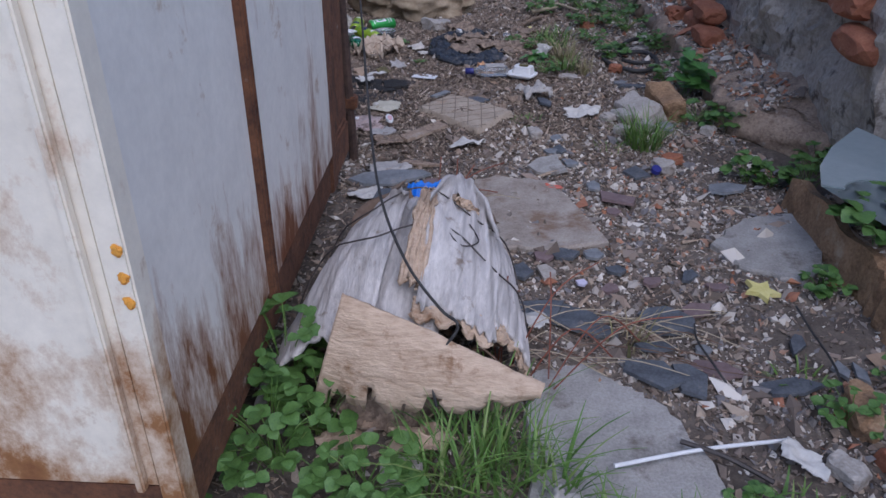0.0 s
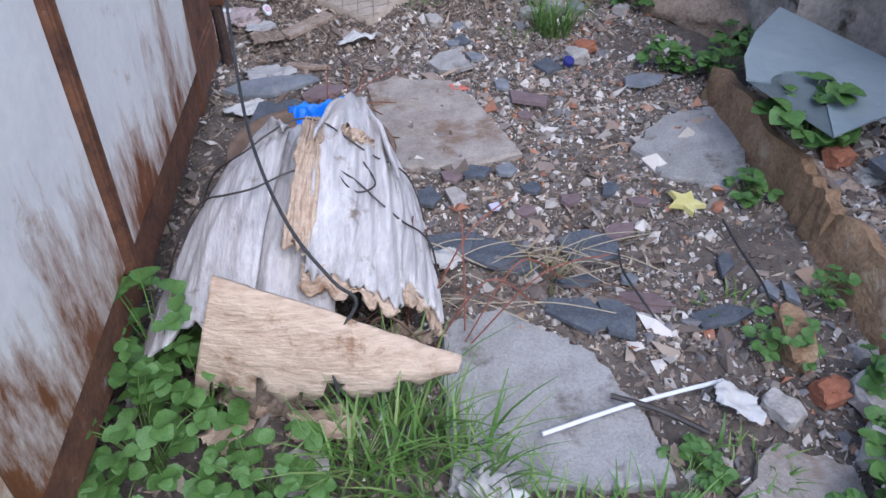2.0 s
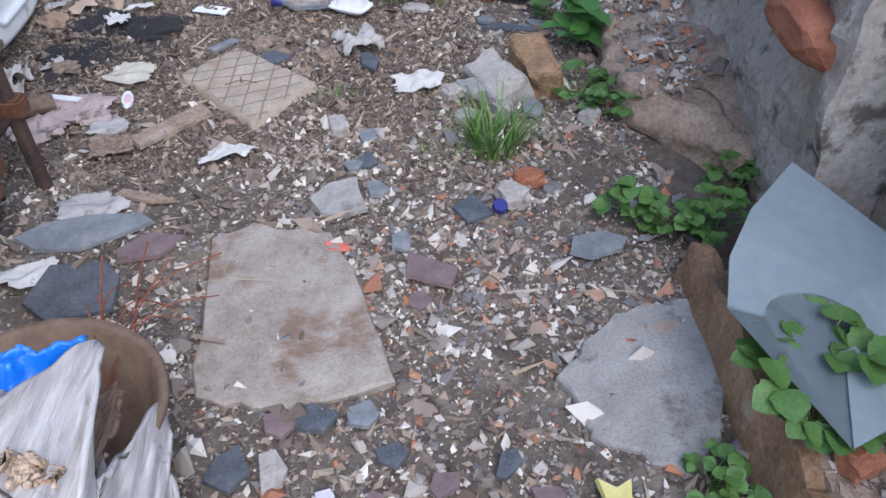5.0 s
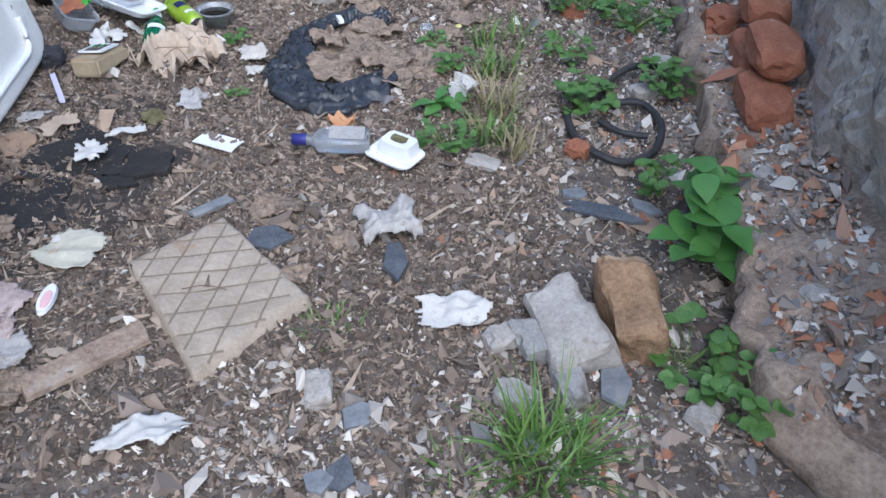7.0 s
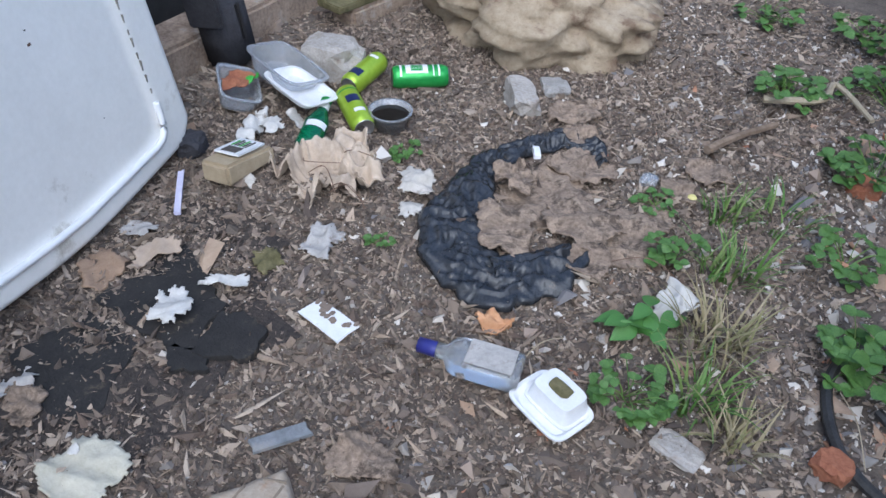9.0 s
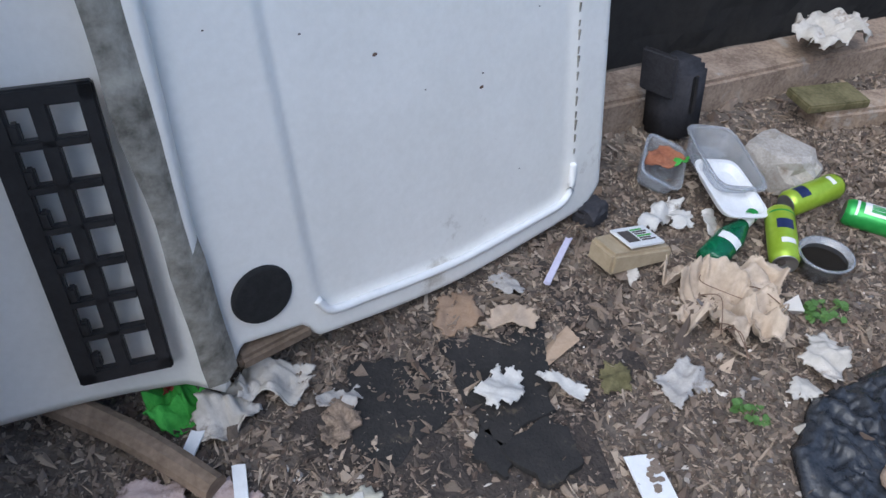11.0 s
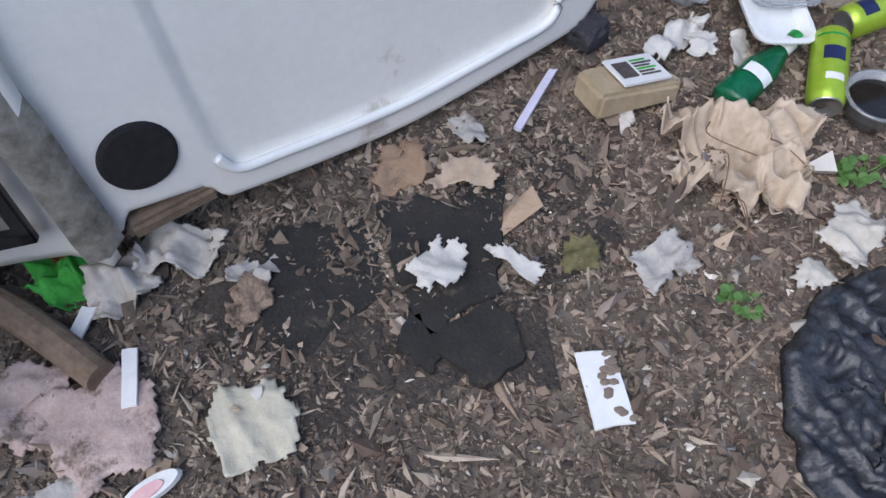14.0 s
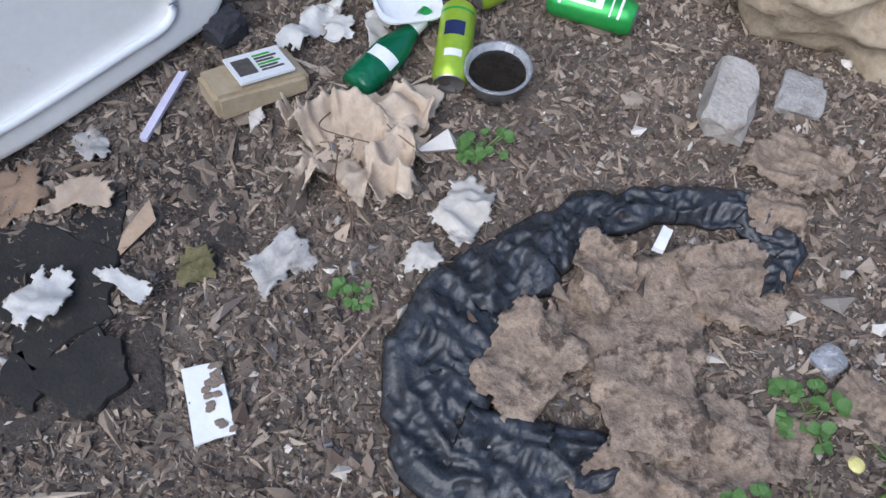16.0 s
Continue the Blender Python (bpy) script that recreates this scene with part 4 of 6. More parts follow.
block(0.925, 2.665, 0.115, 0.20, 0.085, 24, (4, -22), PALESTONE, "pale pinkish split stone block with dirty face", 1)
block(1.05, 2.715, 0.11, 0.19, 0.12, 10, (12, -12), OCHRE, "rust-brown split stone block leaning on another", 2)
boulder = rock("boulder", -0.13, 4.57, 0.72, 0.44, 0.36, 12, BOULDER, "large rough yellow-brown boulder lying on the soil", "boulder", 77, (0, 0), -0.02, 0.4, sub=5)
for i, (x, y, w, l, h, r, m, lb) in enumerate((
        (-0.965, 4.25, 0.16, 1.9, 0.12, -2, LEDGE, "old concrete kerb by the dark wall"),
        (-0.64, 4.78, 0.11, 0.95, 0.075, -12, LEDGE, "old concrete kerb by the dark wall"),
        (-0.05, 5.35, 0.14, 1.0, 0.09, -68, CONCRETE, "old concrete beam on the ground"))):
    bm = box(-w / 2, -l / 2, 0, w / 2, l / 2, h, 0.012)
    ob = tagged(part("kerb", bm, m), lb, "kerb", "kerbs")
    ob.matrix_world = pose(x, y, -0.02, 0, 0, r)
ob = tagged(part("board", box(-0.055, -0.1, 0, 0.055, 0.1, 0.025, 0.004), MOSSY), "short mossy green board lying on the litter", "board")
ob.matrix_world = pose(-0.735, 4.36, 0.057, 0, 0, -12)
casing = empty("dark_casing", pose(-0.845, 3.90, 0.0, 4, -6, 14), "dark moulded casing leaning against the kerb", "casing")
part("body", box(-0.06, -0.065, 0.0, 0.06, 0.065, 0.22, 0.022), DARKFABRIC, casing, smooth=True)
part("arm", box(-0.06, -0.083, 0.15, 0.05, -0.068, 0.27, 0.007), DARKFABRIC, casing)
part("rib", box(0.061, -0.02, 0.09, 0.068, 0.0, 0.20, 0.003), BLACK_PLASTIC, casing)
crumple("dirty_paper", -0.92, 4.5, 0.22, 0.3, 0.06, 20, WHITERAG, "crumpled dirty white paper on the kerb", "paper", 13, 0.4, up=0.13)

# ---- slates and tile shards ----
SHARDS = [  # x, y, w, l, rot, material, kind
    (0.73, 1.20, 0.13, 0.12, 0, SLATE, 9), (0.51, 1.19, 0.20, 0.13, -25, SLATE, 6), (0.43, 1.22, 0.12, 0.1, 20, SLATE, 6), (0.39, 1.41, 0.07, 0.10, 5, SLATE, 5),
    (0.46, 1.41, 0.06, 0.09, 15, PALESTONE, 5), (0.655, 0.985, 0.13, 0.09, -28, SLATE, 5), (0.735, 0.975, 0.08, 0.11, 10, SLATE, 5), (0.81, 1.02, 0.14, 0.07, -15, PURPLE, 5),
    (0.93, 0.965, 0.16, 0.06, 12, SLATE, 5), (1.085, 1.04, 0.04, 0.07, 0, SLATE_PALE, 4), (1.125, 1.035, 0.03, 0.09, 5, SLATE_PALE, 4), (1.02, 1.13, 0.035, 0.12, -25, SLATE, 4),
    (0.815, 1.25, 0.09, 0.06, 30, PURPLE, 5), (0.735, 1.38, 0.07, 0.05, 50, PURPLE, 5), (0.72, 1.88, 0.12, 0.13, 30, PURPLE, 4), (0.66, 1.99, 0.06, 0.07, 0, SLATE_PALE, 5),
    (0.70, 1.80, 0.05, 0.06, 0, PURPLE, 5), (0.825, 2.10, 0.09, 0.13, -20, SLATE, 4), (1.09, 1.96, 0.15, 0.10, 25, SLATE_PALE, 6), (0.54, 2.26, 0.05, 0.05, 20, SLATE_PALE, 5),
    (0.575, 2.40, 0.08, 0.05, 20, SLATE_PALE, 5), (0.60, 2.17, 0.06, 0.08, 10, SLATE_PALE, 5), (0.51, 2.12, 0.14, 0.14, 20, CONCRETE, 7), (0.57, 2.28, 0.07, 0.06, 70, SLATE, 5),
    (-0.03, 2.00, 0.26, 0.10, 14, SLATE_PALE, 8), (0.125, 1.955, 0.13, 0.10, 30, PURPLE, 5), (0.01, 1.81, 0.22, 0.16, 20, SLATE, 6), (0.06, 2.13, 0.16, 0.04, -12, LEDGE, 5),
    (0.555, 2.81, 0.07, 0.14, 8, SLATE, 5), (0.27, 2.83, 0.11, 0.09, 10, SLATE, 5), (1.01, 3.07, 0.22, 0.035, -10, SLATE, 5), (1.0, 3.10, 0.18, 0.04, -8, SLATE, 5),
    (0.94, 3.15, 0.07, 0.05, 10, SLATE_PALE, 5), (1.11, 3.13, 0.09, 0.05, -20, SLATE_PALE, 5), (0.87, 2.40, 0.05, 0.06, 40, SLATE_PALE, 5), (1.02, 2.56, 0.06, 0.11, 0, SLATE_PALE, 5),
    (0.52, 1.505, 0.07, 0.06, 20, SLATE, 5), (0.60, 1.515, 0.07, 0.06, 0, SLATE_PALE, 5), (0.46, 1.50, 0.07, 0.07, 0, PURPLE, 5), (0.65, 1.44, 0.06, 0.05, 10, SLATE, 5), (0.84, 1.42, 0.06, 0.05, 60, SLATE, 5),
    (0.62, 1.35, 0.06, 0.04, 40, PURPLE, 5), (0.9, 1.36, 0.07, 0.04, -10, PURPLE, 5), (0.68, 1.08, 0.1, 0.04, 10, SLATE, 5), (0.96, 0.60, 0.06, 0.08, 30, PURPLE, 5), (0.79, 1.09, 0.05, 0.04, 10, SLATE_PALE, 5)]
for i, (x, y, w, l, r, m, n) in enumerate(SHARDS):
    nm, lb = {SLATE: ("slate_shard", "dark grey broken roofing slate lying flat"), PURPLE: ("tile_shard", "purple-brown broken tile lying flat"), SLATE_PALE: ("slate_shard", "pale blue-grey slate chip on the rubble"),
              PALESTONE: ("stone_chip", "pale flat stone chip on the rubble"), CONCRETE: ("concrete_chip", "broken grey concrete piece in the rubble"), LEDGE: ("render_chip", "brown broken strip of render")}[m]
    flake(nm, x, y, w, l, r, m, lb, nm.split("_")[0], 0.009, (random.Random(i).uniform(-5, 5), random.Random(i + 9).uniform(-5, 5)), n, 0.22, i, 0.006, group="broken shards in the rubble")

# ---- quilted pad ----
def pad():
    g = empty("quilted_pad", pose(0, 0, 0), "flat tan quilted pad with diamond stitching, dirty", "pad")
    A, B, C, D = (Vector(p) for p in ((0.012, 2.675, 0), (0.148, 2.865, 0), (0.415, 2.655, 0), (0.272, 2.408, 0)))
    n = 40
    bm = bmesh.new()
    rows = []
    for j in range(n + 1):
        row = []
        for i in range(n + 1):
            u, v = i / n, j / n
            p = (A.lerp(B, u)).lerp(D.lerp(C, u), v)
            e = min(u, 1 - u, v, 1 - v)
            a, b = ((0.30 * u - 0.67 * v) / 0.114) % 1, ((0.34 * u + 0.62 * v) / 0.129) % 1
            q = min(a, 1 - a, b, 1 - b)
            h = 0.030 * min(1, e / 0.03) ** 0.5 + 0.004 * min(1, q / 0.18) + 0.004 * noise.noise(Vector((u * 5, v * 5, 1)))
            p = p + (p - (A + C) / 2) * 0.03 * noise.noise(Vector((u * 7, v * 7, 3)))
            row.append(bm.verts.new((p.x, p.y, gz(p.x, p.y) * 0.4 - 0.002 + h)))
        rows.append(row)
    for r0, r1 in zip(rows, rows[1:]):
        for i in range(n):
            bm.faces.new((r0[i], r0[i + 1], r1[i + 1], r1[i]))
    part("cover", bm, PAD, g, smooth=True)
    def on(u, v):
        p = (A.lerp(B, u)).lerp(D.lerp(C, u), v)
        return (p.x, p.y, gz(p.x, p.y) * 0.4 + 0.0275 + 0.004 * noise.noise(Vector((u * 5, v * 5, 1))))
    for (du, dv), gap in (((0.67, 0.30), 0.114), ((0.62, -0.34), 0.129)):
        fu, fv = (0.30, -0.67) if dv > 0 else (0.34, 0.62)
        k = fu * fu + fv * fv
        for c in range(-8, 9):
            run = []
            for t in np.linspace(-1.6, 1.6, 65):
                u, v = fu * c * gap / k + du * t, fv * c * gap / k + dv * t
                if 0.03 < u < 0.97 and 0.03 < v < 0.97:
                    run.append(on(u, v))
            if len(run) > 4:
                part("stitching", tube(run[::2] + run[-1:], 0.0034, 5), PADLINE, g)
    return g


pad()


# ---- white vehicle door panel ----
def van_panel():
    a, b = Vector((-0.435, 2.575, 0)), Vector((-0.645, 3.535, 0))
    L = (b - a).length
    g = empty("vehicle_panel", pose(a.x, a.y, 0.0, 0, 0, math.degrees(math.atan2(b.y - a.y, b.x - a.x))), "white painted vehicle body panel leaning upright on the soil", "vehicle panel")
    tilt = 0.17
    H = 1.25

    def low(u):
        s = u / L
        return 0.008 + 0.062 * max(0, 1 - s / 0.55) ** 1.3 + (0.0 if s < 0.9 else 7 * (s - 0.9) ** 2)

    def put(u, v, d=0.0):
        return Vector((u, tilt * v - d, v))

    nu, nv = 90, 70
    bm = bmesh.new()
    rows = []
    for j in range(nv + 1):
        row = []
        for i in range(nu + 1):
            u = L * i / nu
            z0 = low(u)
            if 0.03 < u < 0.19:
                z0 += 0.036 * min(1, (u - 0.03) / 0.02, (0.19 - u) / 0.02)
            v = z0 + (H - z0) * (j / nv) ** 1.35
            inset = 0.0
            left, right, base = 0.20 - 0.11 * (v - 0.13), L - 0.115, 0.066 + low(u) if u > 0.2 else 9
            k = min(u - left, right - u, v - base)
            inset = -0.010 * max(0, min(1, k / 0.022))
            bulge = 0.02 * math.sin(math.pi * u / L)
            roll_in = -0.05 * max(0, 1 - (v - z0) / 0.03) ** 2 - 0.045 * max(0, 1 - (L - u) / 0.025) ** 2
            row.append(bm.verts.new(put(u, v, bulge + inset + roll_in)))
        rows.append(row)
    for r0, r1 in zip(rows, rows[1:]):
        for i in range(nu):
            bm.faces.new((r0[i], r0[i + 1], r1[i + 1], r1[i]))
    ob = part("skin", bm, VAN, g, smooth=True)
    sd = ob.modifiers.new("thickness", "SOLIDIFY")
    sd.thickness, sd.offset = 0.05, (-1.0 if ob.data.polygons[nu * nv // 2].normal.y < 0 else 1.0)

    def d_at(u):
        return 0.02 * math.sin(math.pi * u / L)
    pts = [put(u, low(u) + 0.074, d_at(u) + 0.001) for u in np.linspace(0.225, L - 0.16, 9)]
    pts += [put(L - 0.128, low(L - 0.13) + 0.098, d_at(L - 0.13) + 0.001), put(L - 0.118, low(L - 0.13) + 0.16, d_at(L - 0.118))]
    pts = [put(0.200, low(0.2) + 0.105, d_at(0.2))] + pts
    # the ridge's highlight is put into its colour: lighter paint than the skin
    part("ridge", tube(pts, 0.0085, 8), VAN_HIGHLIGHT, g, "pressed ridge with painted-on highlight and rust spots", True)
    disc = lathe([(0.0, 0.006), (0.050, 0.006), (0.054, 0.003), (0.056, -0.002)], 32)
    disc.transform(Matrix.Translation(put(0.105, 0.208, d_at(0.105) + 0.004)) @ Matrix.Rotation(radians(90 - 9.6), 4, "X"))
    part("plug", disc, BLACK_FOAM, g, "round black rubber plug")
    part("slot", box(0.036, 0.004, 0.068, 0.184, 0.05, 0.10, 0.008), WOOD, g, "rusty brown slot in the bottom edge")
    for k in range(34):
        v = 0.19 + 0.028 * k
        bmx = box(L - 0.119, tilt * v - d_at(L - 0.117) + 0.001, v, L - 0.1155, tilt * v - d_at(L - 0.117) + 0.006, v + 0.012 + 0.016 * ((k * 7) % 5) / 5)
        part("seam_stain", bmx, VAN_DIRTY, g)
    rng = random.Random(3)
    for k in range(26):
        u, v = rng.uniform(0.05, L - 0.05), rng.uniform(0.2, 0.95)
        s = rng.choice((0.003, 0.004, 0.008))
        chip = rock_mesh(rng, s * 1.3, 0.002, s, 0.3, 1)
        chip.transform(Matrix.Translation(put(u, v, d_at(u) + (0.0 if u < 0.2 else -0.0095))))
        part("chip", chip, TWIG if s > 0.005 else PRINT, g)
    # the flank turned away from the skin, with its black grille
    turn = Matrix.Translation((0.0, 0, 0)) @ Matrix.Rotation(radians(-20), 4, "Z")
    fl = bmesh.new()
    rr = []
    for j in range(31):
        row = []
        for i in range(21):
            u = -0.42 * i / 20
            v = 0.07 + 0.10 * max(0, -u - 0.02) * 0.2 + 1.18 * (j / 30) ** 1.3
            row.append(fl.verts.new((u, tilt * v - 0.012 * math.sin(9 * u) - 0.03 * max(0, 1 + u / 0.06), v)))
        rr.append(row)
    for r0, r1 in zip(rr, rr[1:]):
        for i in range(20):
            fl.faces.new((r0[i], r0[i + 1], r1[i + 1], r1[i]))
    fl.transform(turn)
    ob = part("flank", fl, VAN, g, smooth=True)
    sd = ob.modifiers.new("thickness", "SOLIDIFY")
    sd.thickness, sd.offset = 0.02, (-1.0 if ob.data.polygons[300].normal.y < 0 else 1.0)
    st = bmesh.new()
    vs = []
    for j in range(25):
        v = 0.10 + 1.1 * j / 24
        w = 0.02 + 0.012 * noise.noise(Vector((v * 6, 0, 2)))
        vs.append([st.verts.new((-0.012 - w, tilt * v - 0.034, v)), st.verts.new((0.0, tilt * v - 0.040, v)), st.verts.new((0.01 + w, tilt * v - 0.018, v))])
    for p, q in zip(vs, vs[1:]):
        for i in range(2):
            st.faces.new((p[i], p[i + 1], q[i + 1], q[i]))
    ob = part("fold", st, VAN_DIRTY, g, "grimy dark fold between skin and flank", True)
    gm = turn @ Matrix.Translation((-0.068, -0.004, 0.153)) @ Matrix.Rotation(radians(-9.6), 4, "X")
    gw, gh = 0.140, 0.484
    frame_bm = bmesh.new()
    cols, rws = 2, 7
    bars = [(-gw, 0, -gw + 0.03, gh), (-0.022, 0, 0, gh), (-gw, 0, 0, 0.026), (-gw, gh - 0.026, 0, gh), (-gw * 0.5 - 0.011, 0.02, -gw * 0.5 + 0.011, gh - 0.02)]
    bars += [(-gw + 0.02, 0.02 + (gh - 0.04) * k / rws, -0.02, 0.034 + (gh - 0.04) * k / rws) for k in range(1, rws)]
    gr = part("grille", frame_bm, BLACK_PLASTIC, g)
    for x0, z0, x1, z1 in bars:
        bmx = box(x0, -0.008, z0, x1, 0.008, z1, 0.003)
        bmx.transform(gm)
        part("bar", bmx, BLACK_PLASTIC, gr)
    for k in range(rws):
        bmx = box(-gw + 0.03, -0.012, 0.034 + (gh - 0.04) * k / rws, -gw + 0.042, 0.004, 0.06 + (gh - 0.04) * k / rws, 0.003)
        bmx.transform(gm)
        part("clip", bmx, BLACK_PLASTIC, gr)
    return g


van_panel()


# ---- litter round the vehicle panel ----
WETSOIL = mat("wet black soil", (0.018, 0.014, 0.012), (0.07, 0.053, 0.042), 16, 0.7, 0.8, fine=8, spots=(0.16, 0.12, 0.085), spot_scale=14, spot_at=0.64)
for i, (x, y, w, l, r) in enumerate(((-0.30, 3.0, 0.52, 0.55, 20), (-0.36, 3.24, 0.3, 0.32, 60), (-0.22, 2.75, 0.34, 0.28, 10))):
    flake("soil_patch", x, y, w, l, r, WETSOIL, "patch of wet black soil with leaf bits", "soil", 0.0015, (0, 0), 22, 0.25, 170 + i, -0.002 + 0.001 * i, False, "wet soil patches")
for i, pts in enumerate((((-0.44, 2.80), (-0.26, 2.745), (-0.19, 2.77), (-0.265, 2.95), (-0.40, 2.95)), ((-0.265, 2.957), (-0.155, 2.97), (-0.19, 3.10), (-0.28, 3.155), (-0.40, 3.06), (-0.42, 2.98)),
                         ((-0.15, 2.97), (-0.057, 3.01), (-0.066, 3.09), (-0.15, 3.10), (-0.185, 3.07)), ((-0.385, 3.20), (-0.29, 3.16), (-0.30, 3.10), (-0.41, 3.10)), ((-0.16, 2.92), (-0.10, 2.96), (-0.14, 2.985), (-0.22, 2.965)))):
    poly_slab(pts, FELT, "flat black sheet of wet roofing felt", 0.008 + 0.003 * (i % 3), 70 + i, "felt_scrap", "felt", "black felt scraps")
crumple("torn_paper", -0.25, 3.03, 0.10, 0.13, 0.02, 30, PAPER, "torn white paper scrap on black felt", "paper", 21, 0.55, up=0.022)
crumple("torn_paper", -0.22, 3.14, 0.04, 0.10, 0.015, -60, PAPER, "thin shredded white paper strip", "paper", 22, 0.6, up=0.015)
crumple("yellowed_sheet", -0.128, 2.70, 0.15, 0.13, 0.01, 0, GREENISH, "yellowish-white torn sheet lying flat", "sheet", 23, 0.28, up=0.012, freq=16)
ob = flake("card", 0.012, 3.175, 0.062, 0.125, 78, WHITE, "white printed card speckled with soil", "card", 0.003, (0, 0), 4, 0.03, 4, 0.014, True)
for i in range(16):
    rng = random.Random(i)
    u, v = rng.uniform(-0.03, 0.03), rng.uniform(-0.05, 0.055)
    bm = rock_mesh(rng, 0.016, 0.012, 0.005, 0.5, 1)
    bm.transform(Matrix.Translation((abs(u), v, 0.004)))
    part("crumb", bm, MULCH, ob)
flake("white_strip", -0.26, 2.55, 0.024, 0.095, 80, WHITE, "narrow white plastic strip on the soil", "strip", 0.004, (0, 0), 4, 0.05, 6, 0.02, True)
flake("white_strip", -0.36, 2.487, 0.026, 0.10, 56, WHITE, "white strip with small dark marks", "strip", 0.004, (0, 0), 4, 0.05, 7, 0.02, True)
flake("lilac_stick", -0.512, 3.318, 0.016, 0.16, 39, LILAC, "thin pale lilac plastic stick", "stick", 0.006, (5, 0), 4, 0.02, 8, 0.012, True)
tagged(part("timber", tube([(-0.56, 2.28, 0.05), (-0.42, 2.41, 0.035), (-0.27, 2.515, 0.03)], 0.028, 10, 0.85), WOOD), "brown round timber offcut below the panel", "timber")
crumple("green_cloth", -0.462, 2.490, 0.09, 0.11, 0.055, 20, GREENCLOTH, "crumpled bright green cloth under the panel", "cloth", 24, 0.2, freq=16)
crumple("red_cloth", -0.525, 2.49, 0.08, 0.07, 0.04, 0, REDCLOTH, "dark red crumpled cloth under the panel", "cloth", 25, 0.3, freq=16)
crumple("pale_rag", -0.415, 2.565, 0.10, 0.13, 0.05, 10, WHITERAG, "off-white crumpled rag under the panel", "rag", 26, 0.3, freq=12)
crumple("pale_rag", -0.445, 2.66, 0.09, 0.16, 0.045, -16, WHITERAG, "off-white crumpled rag under the panel", "rag", 27, 0.3, freq=12)
for i, (x, y, w, l, m) in enumerate(((-0.38, 2.74, 0.06, 0.06, GREYPAPER), (-0.35, 2.77, 0.04, 0.09, GREYPAPER), (-0.44, 3.46, 0.05, 0.14, WHITERAG), (-0.14, 3.36, 0.11, 0.1, GREYPAPER), (-0.47, 3.05, 0.14, 0.12, DRYLEAF), (-0.41, 3.13, 0.08, 0.14, DRYLEAF), (-0.50, 3.18, 0.1, 0.06, GREYPAPER), (-0.2, 3.25, 0.07, 0.08, MOSSY))):
    crumple("paper_scrap", x, y, w, l, 0.02, i * 33, m, {GREYPAPER: "small grey crumpled paper scrap", WHITERAG: "frayed white string and lint", DRYLEAF: "dead brown leaf mush", MOSSY: "mossy green crumb of soil"}[m], "scrap", 80 + i, 0.5, group="small scraps")


def carton():
    g = empty("food_carton", pose(-0.462, 3.468, 0.012, -6, 6, 93), "tan card carton with a white printed label", "carton")
    bm = box(-0.085, -0.05, 0, 0.085, 0.05, 0.055, 0.008)
    for v in bm.verts:
        v.co.z *= 1 - 0.35 * max(0, v.co.x / 0.085)
        v.co.y *= 1 - 0.2 * max(0, -v.co.x / 0.085)
    part("body", bm, KRAFT, g)
    m = Matrix.Translation((0.015, 0, 0.0535)) @ Matrix.Rotation(radians(6.5), 4, "Y")
    lab = part("label_sticker", box(-0.05, -0.036, -0.002, 0.05, 0.036, 0.003, 0.0, m), WHITE, g, "white printed sticker")
    part("picture", box(-0.043, -0.02, 0.0, -0.01, 0.022, 0.0045, 0, m), PRINT, lab)
    for k in range(6):
        part("print_bar", box(-0.003, 0.02 - k * 0.008, 0.0, 0.03 + 0.008 * (k % 2), 0.024 - k * 0.008, 0.0045, 0, m), PRINT if k % 3 else GREENCLOTH, lab)
    return g


carton()


def can(x, y, z, rot, tilt, paint, label, mark):
    g = empty("beer_can", pose(x, y, z, 0, 90 + tilt, rot), label, "can", "discarded drink cans")
    part("body", lathe([(0.026, -0.082), (0.031, -0.076), (0.033, -0.068), (0.033, 0.064), (0.030, 0.075), (0.027, 0.08)], 28), paint, g, smooth=True)
    part("lid", lathe([(0.0275, 0.081), (0.0265, 0.084), (0.025, 0.078), (0.0, 0.078)], 28), SILVER, g, "silver can end", True)
    part("bottom", lathe([(0.0255, -0.082), (0.023, -0.084), (0.018, -0.078), (0.0, -0.074)], 28), SILVER, g, "silver can end", True)
    bm = lathe([(0.0, 0.0792), (0.011, 0.0792)], 14)
    bm.transform(Matrix.Translation((0, -0.009, 0)))
    part("mouth", bm, PRINT, g)
    for a0, a1, z0, z1, m in mark:
        bm = bmesh.new()
        v = [[bm.verts.new((0.0336 * math.cos(radians(a)), 0.0336 * math.sin(radians(a)), zz)) for a in np.linspace(a0, a1, 9)] for zz in (z0, z1)]
        for i in range(8):
            bm.faces.new((v[0][i], v[0][i + 1], v[1][i + 1], v[1][i]))
        part("print_band", bm, m, g)
    return g


can(-0.35, 3.81, 0.045, -38, 6, LIME, "lime green drink can lying with its open end up", [(150, 215, -0.03, 0.0, NAVY), (150, 205, 0.03, 0.045, WHITE), (120, 240, -0.06, -0.055, CANGREEN)])
can(-0.435, 3.99, 0.05, 90, -4, LIME, "lime green drink can lying on its side", [(150, 215, -0.06, -0.03, NAVY), (160, 210, 0.04, 0.052, WHITE)])
can(-0.305, 4.085, 0.036, 37, 0, CANGREEN, "green and white drink can lying on its side", [(150, 225, -0.045, 0.02, WHITE), (165, 212, -0.03, 0.005, CANGREEN), (130, 240, 0.05, 0.055, WHITE), (130, 240, 0.035, 0.038, WHITE), (130, 240, -0.062, -0.056, WHITE)])

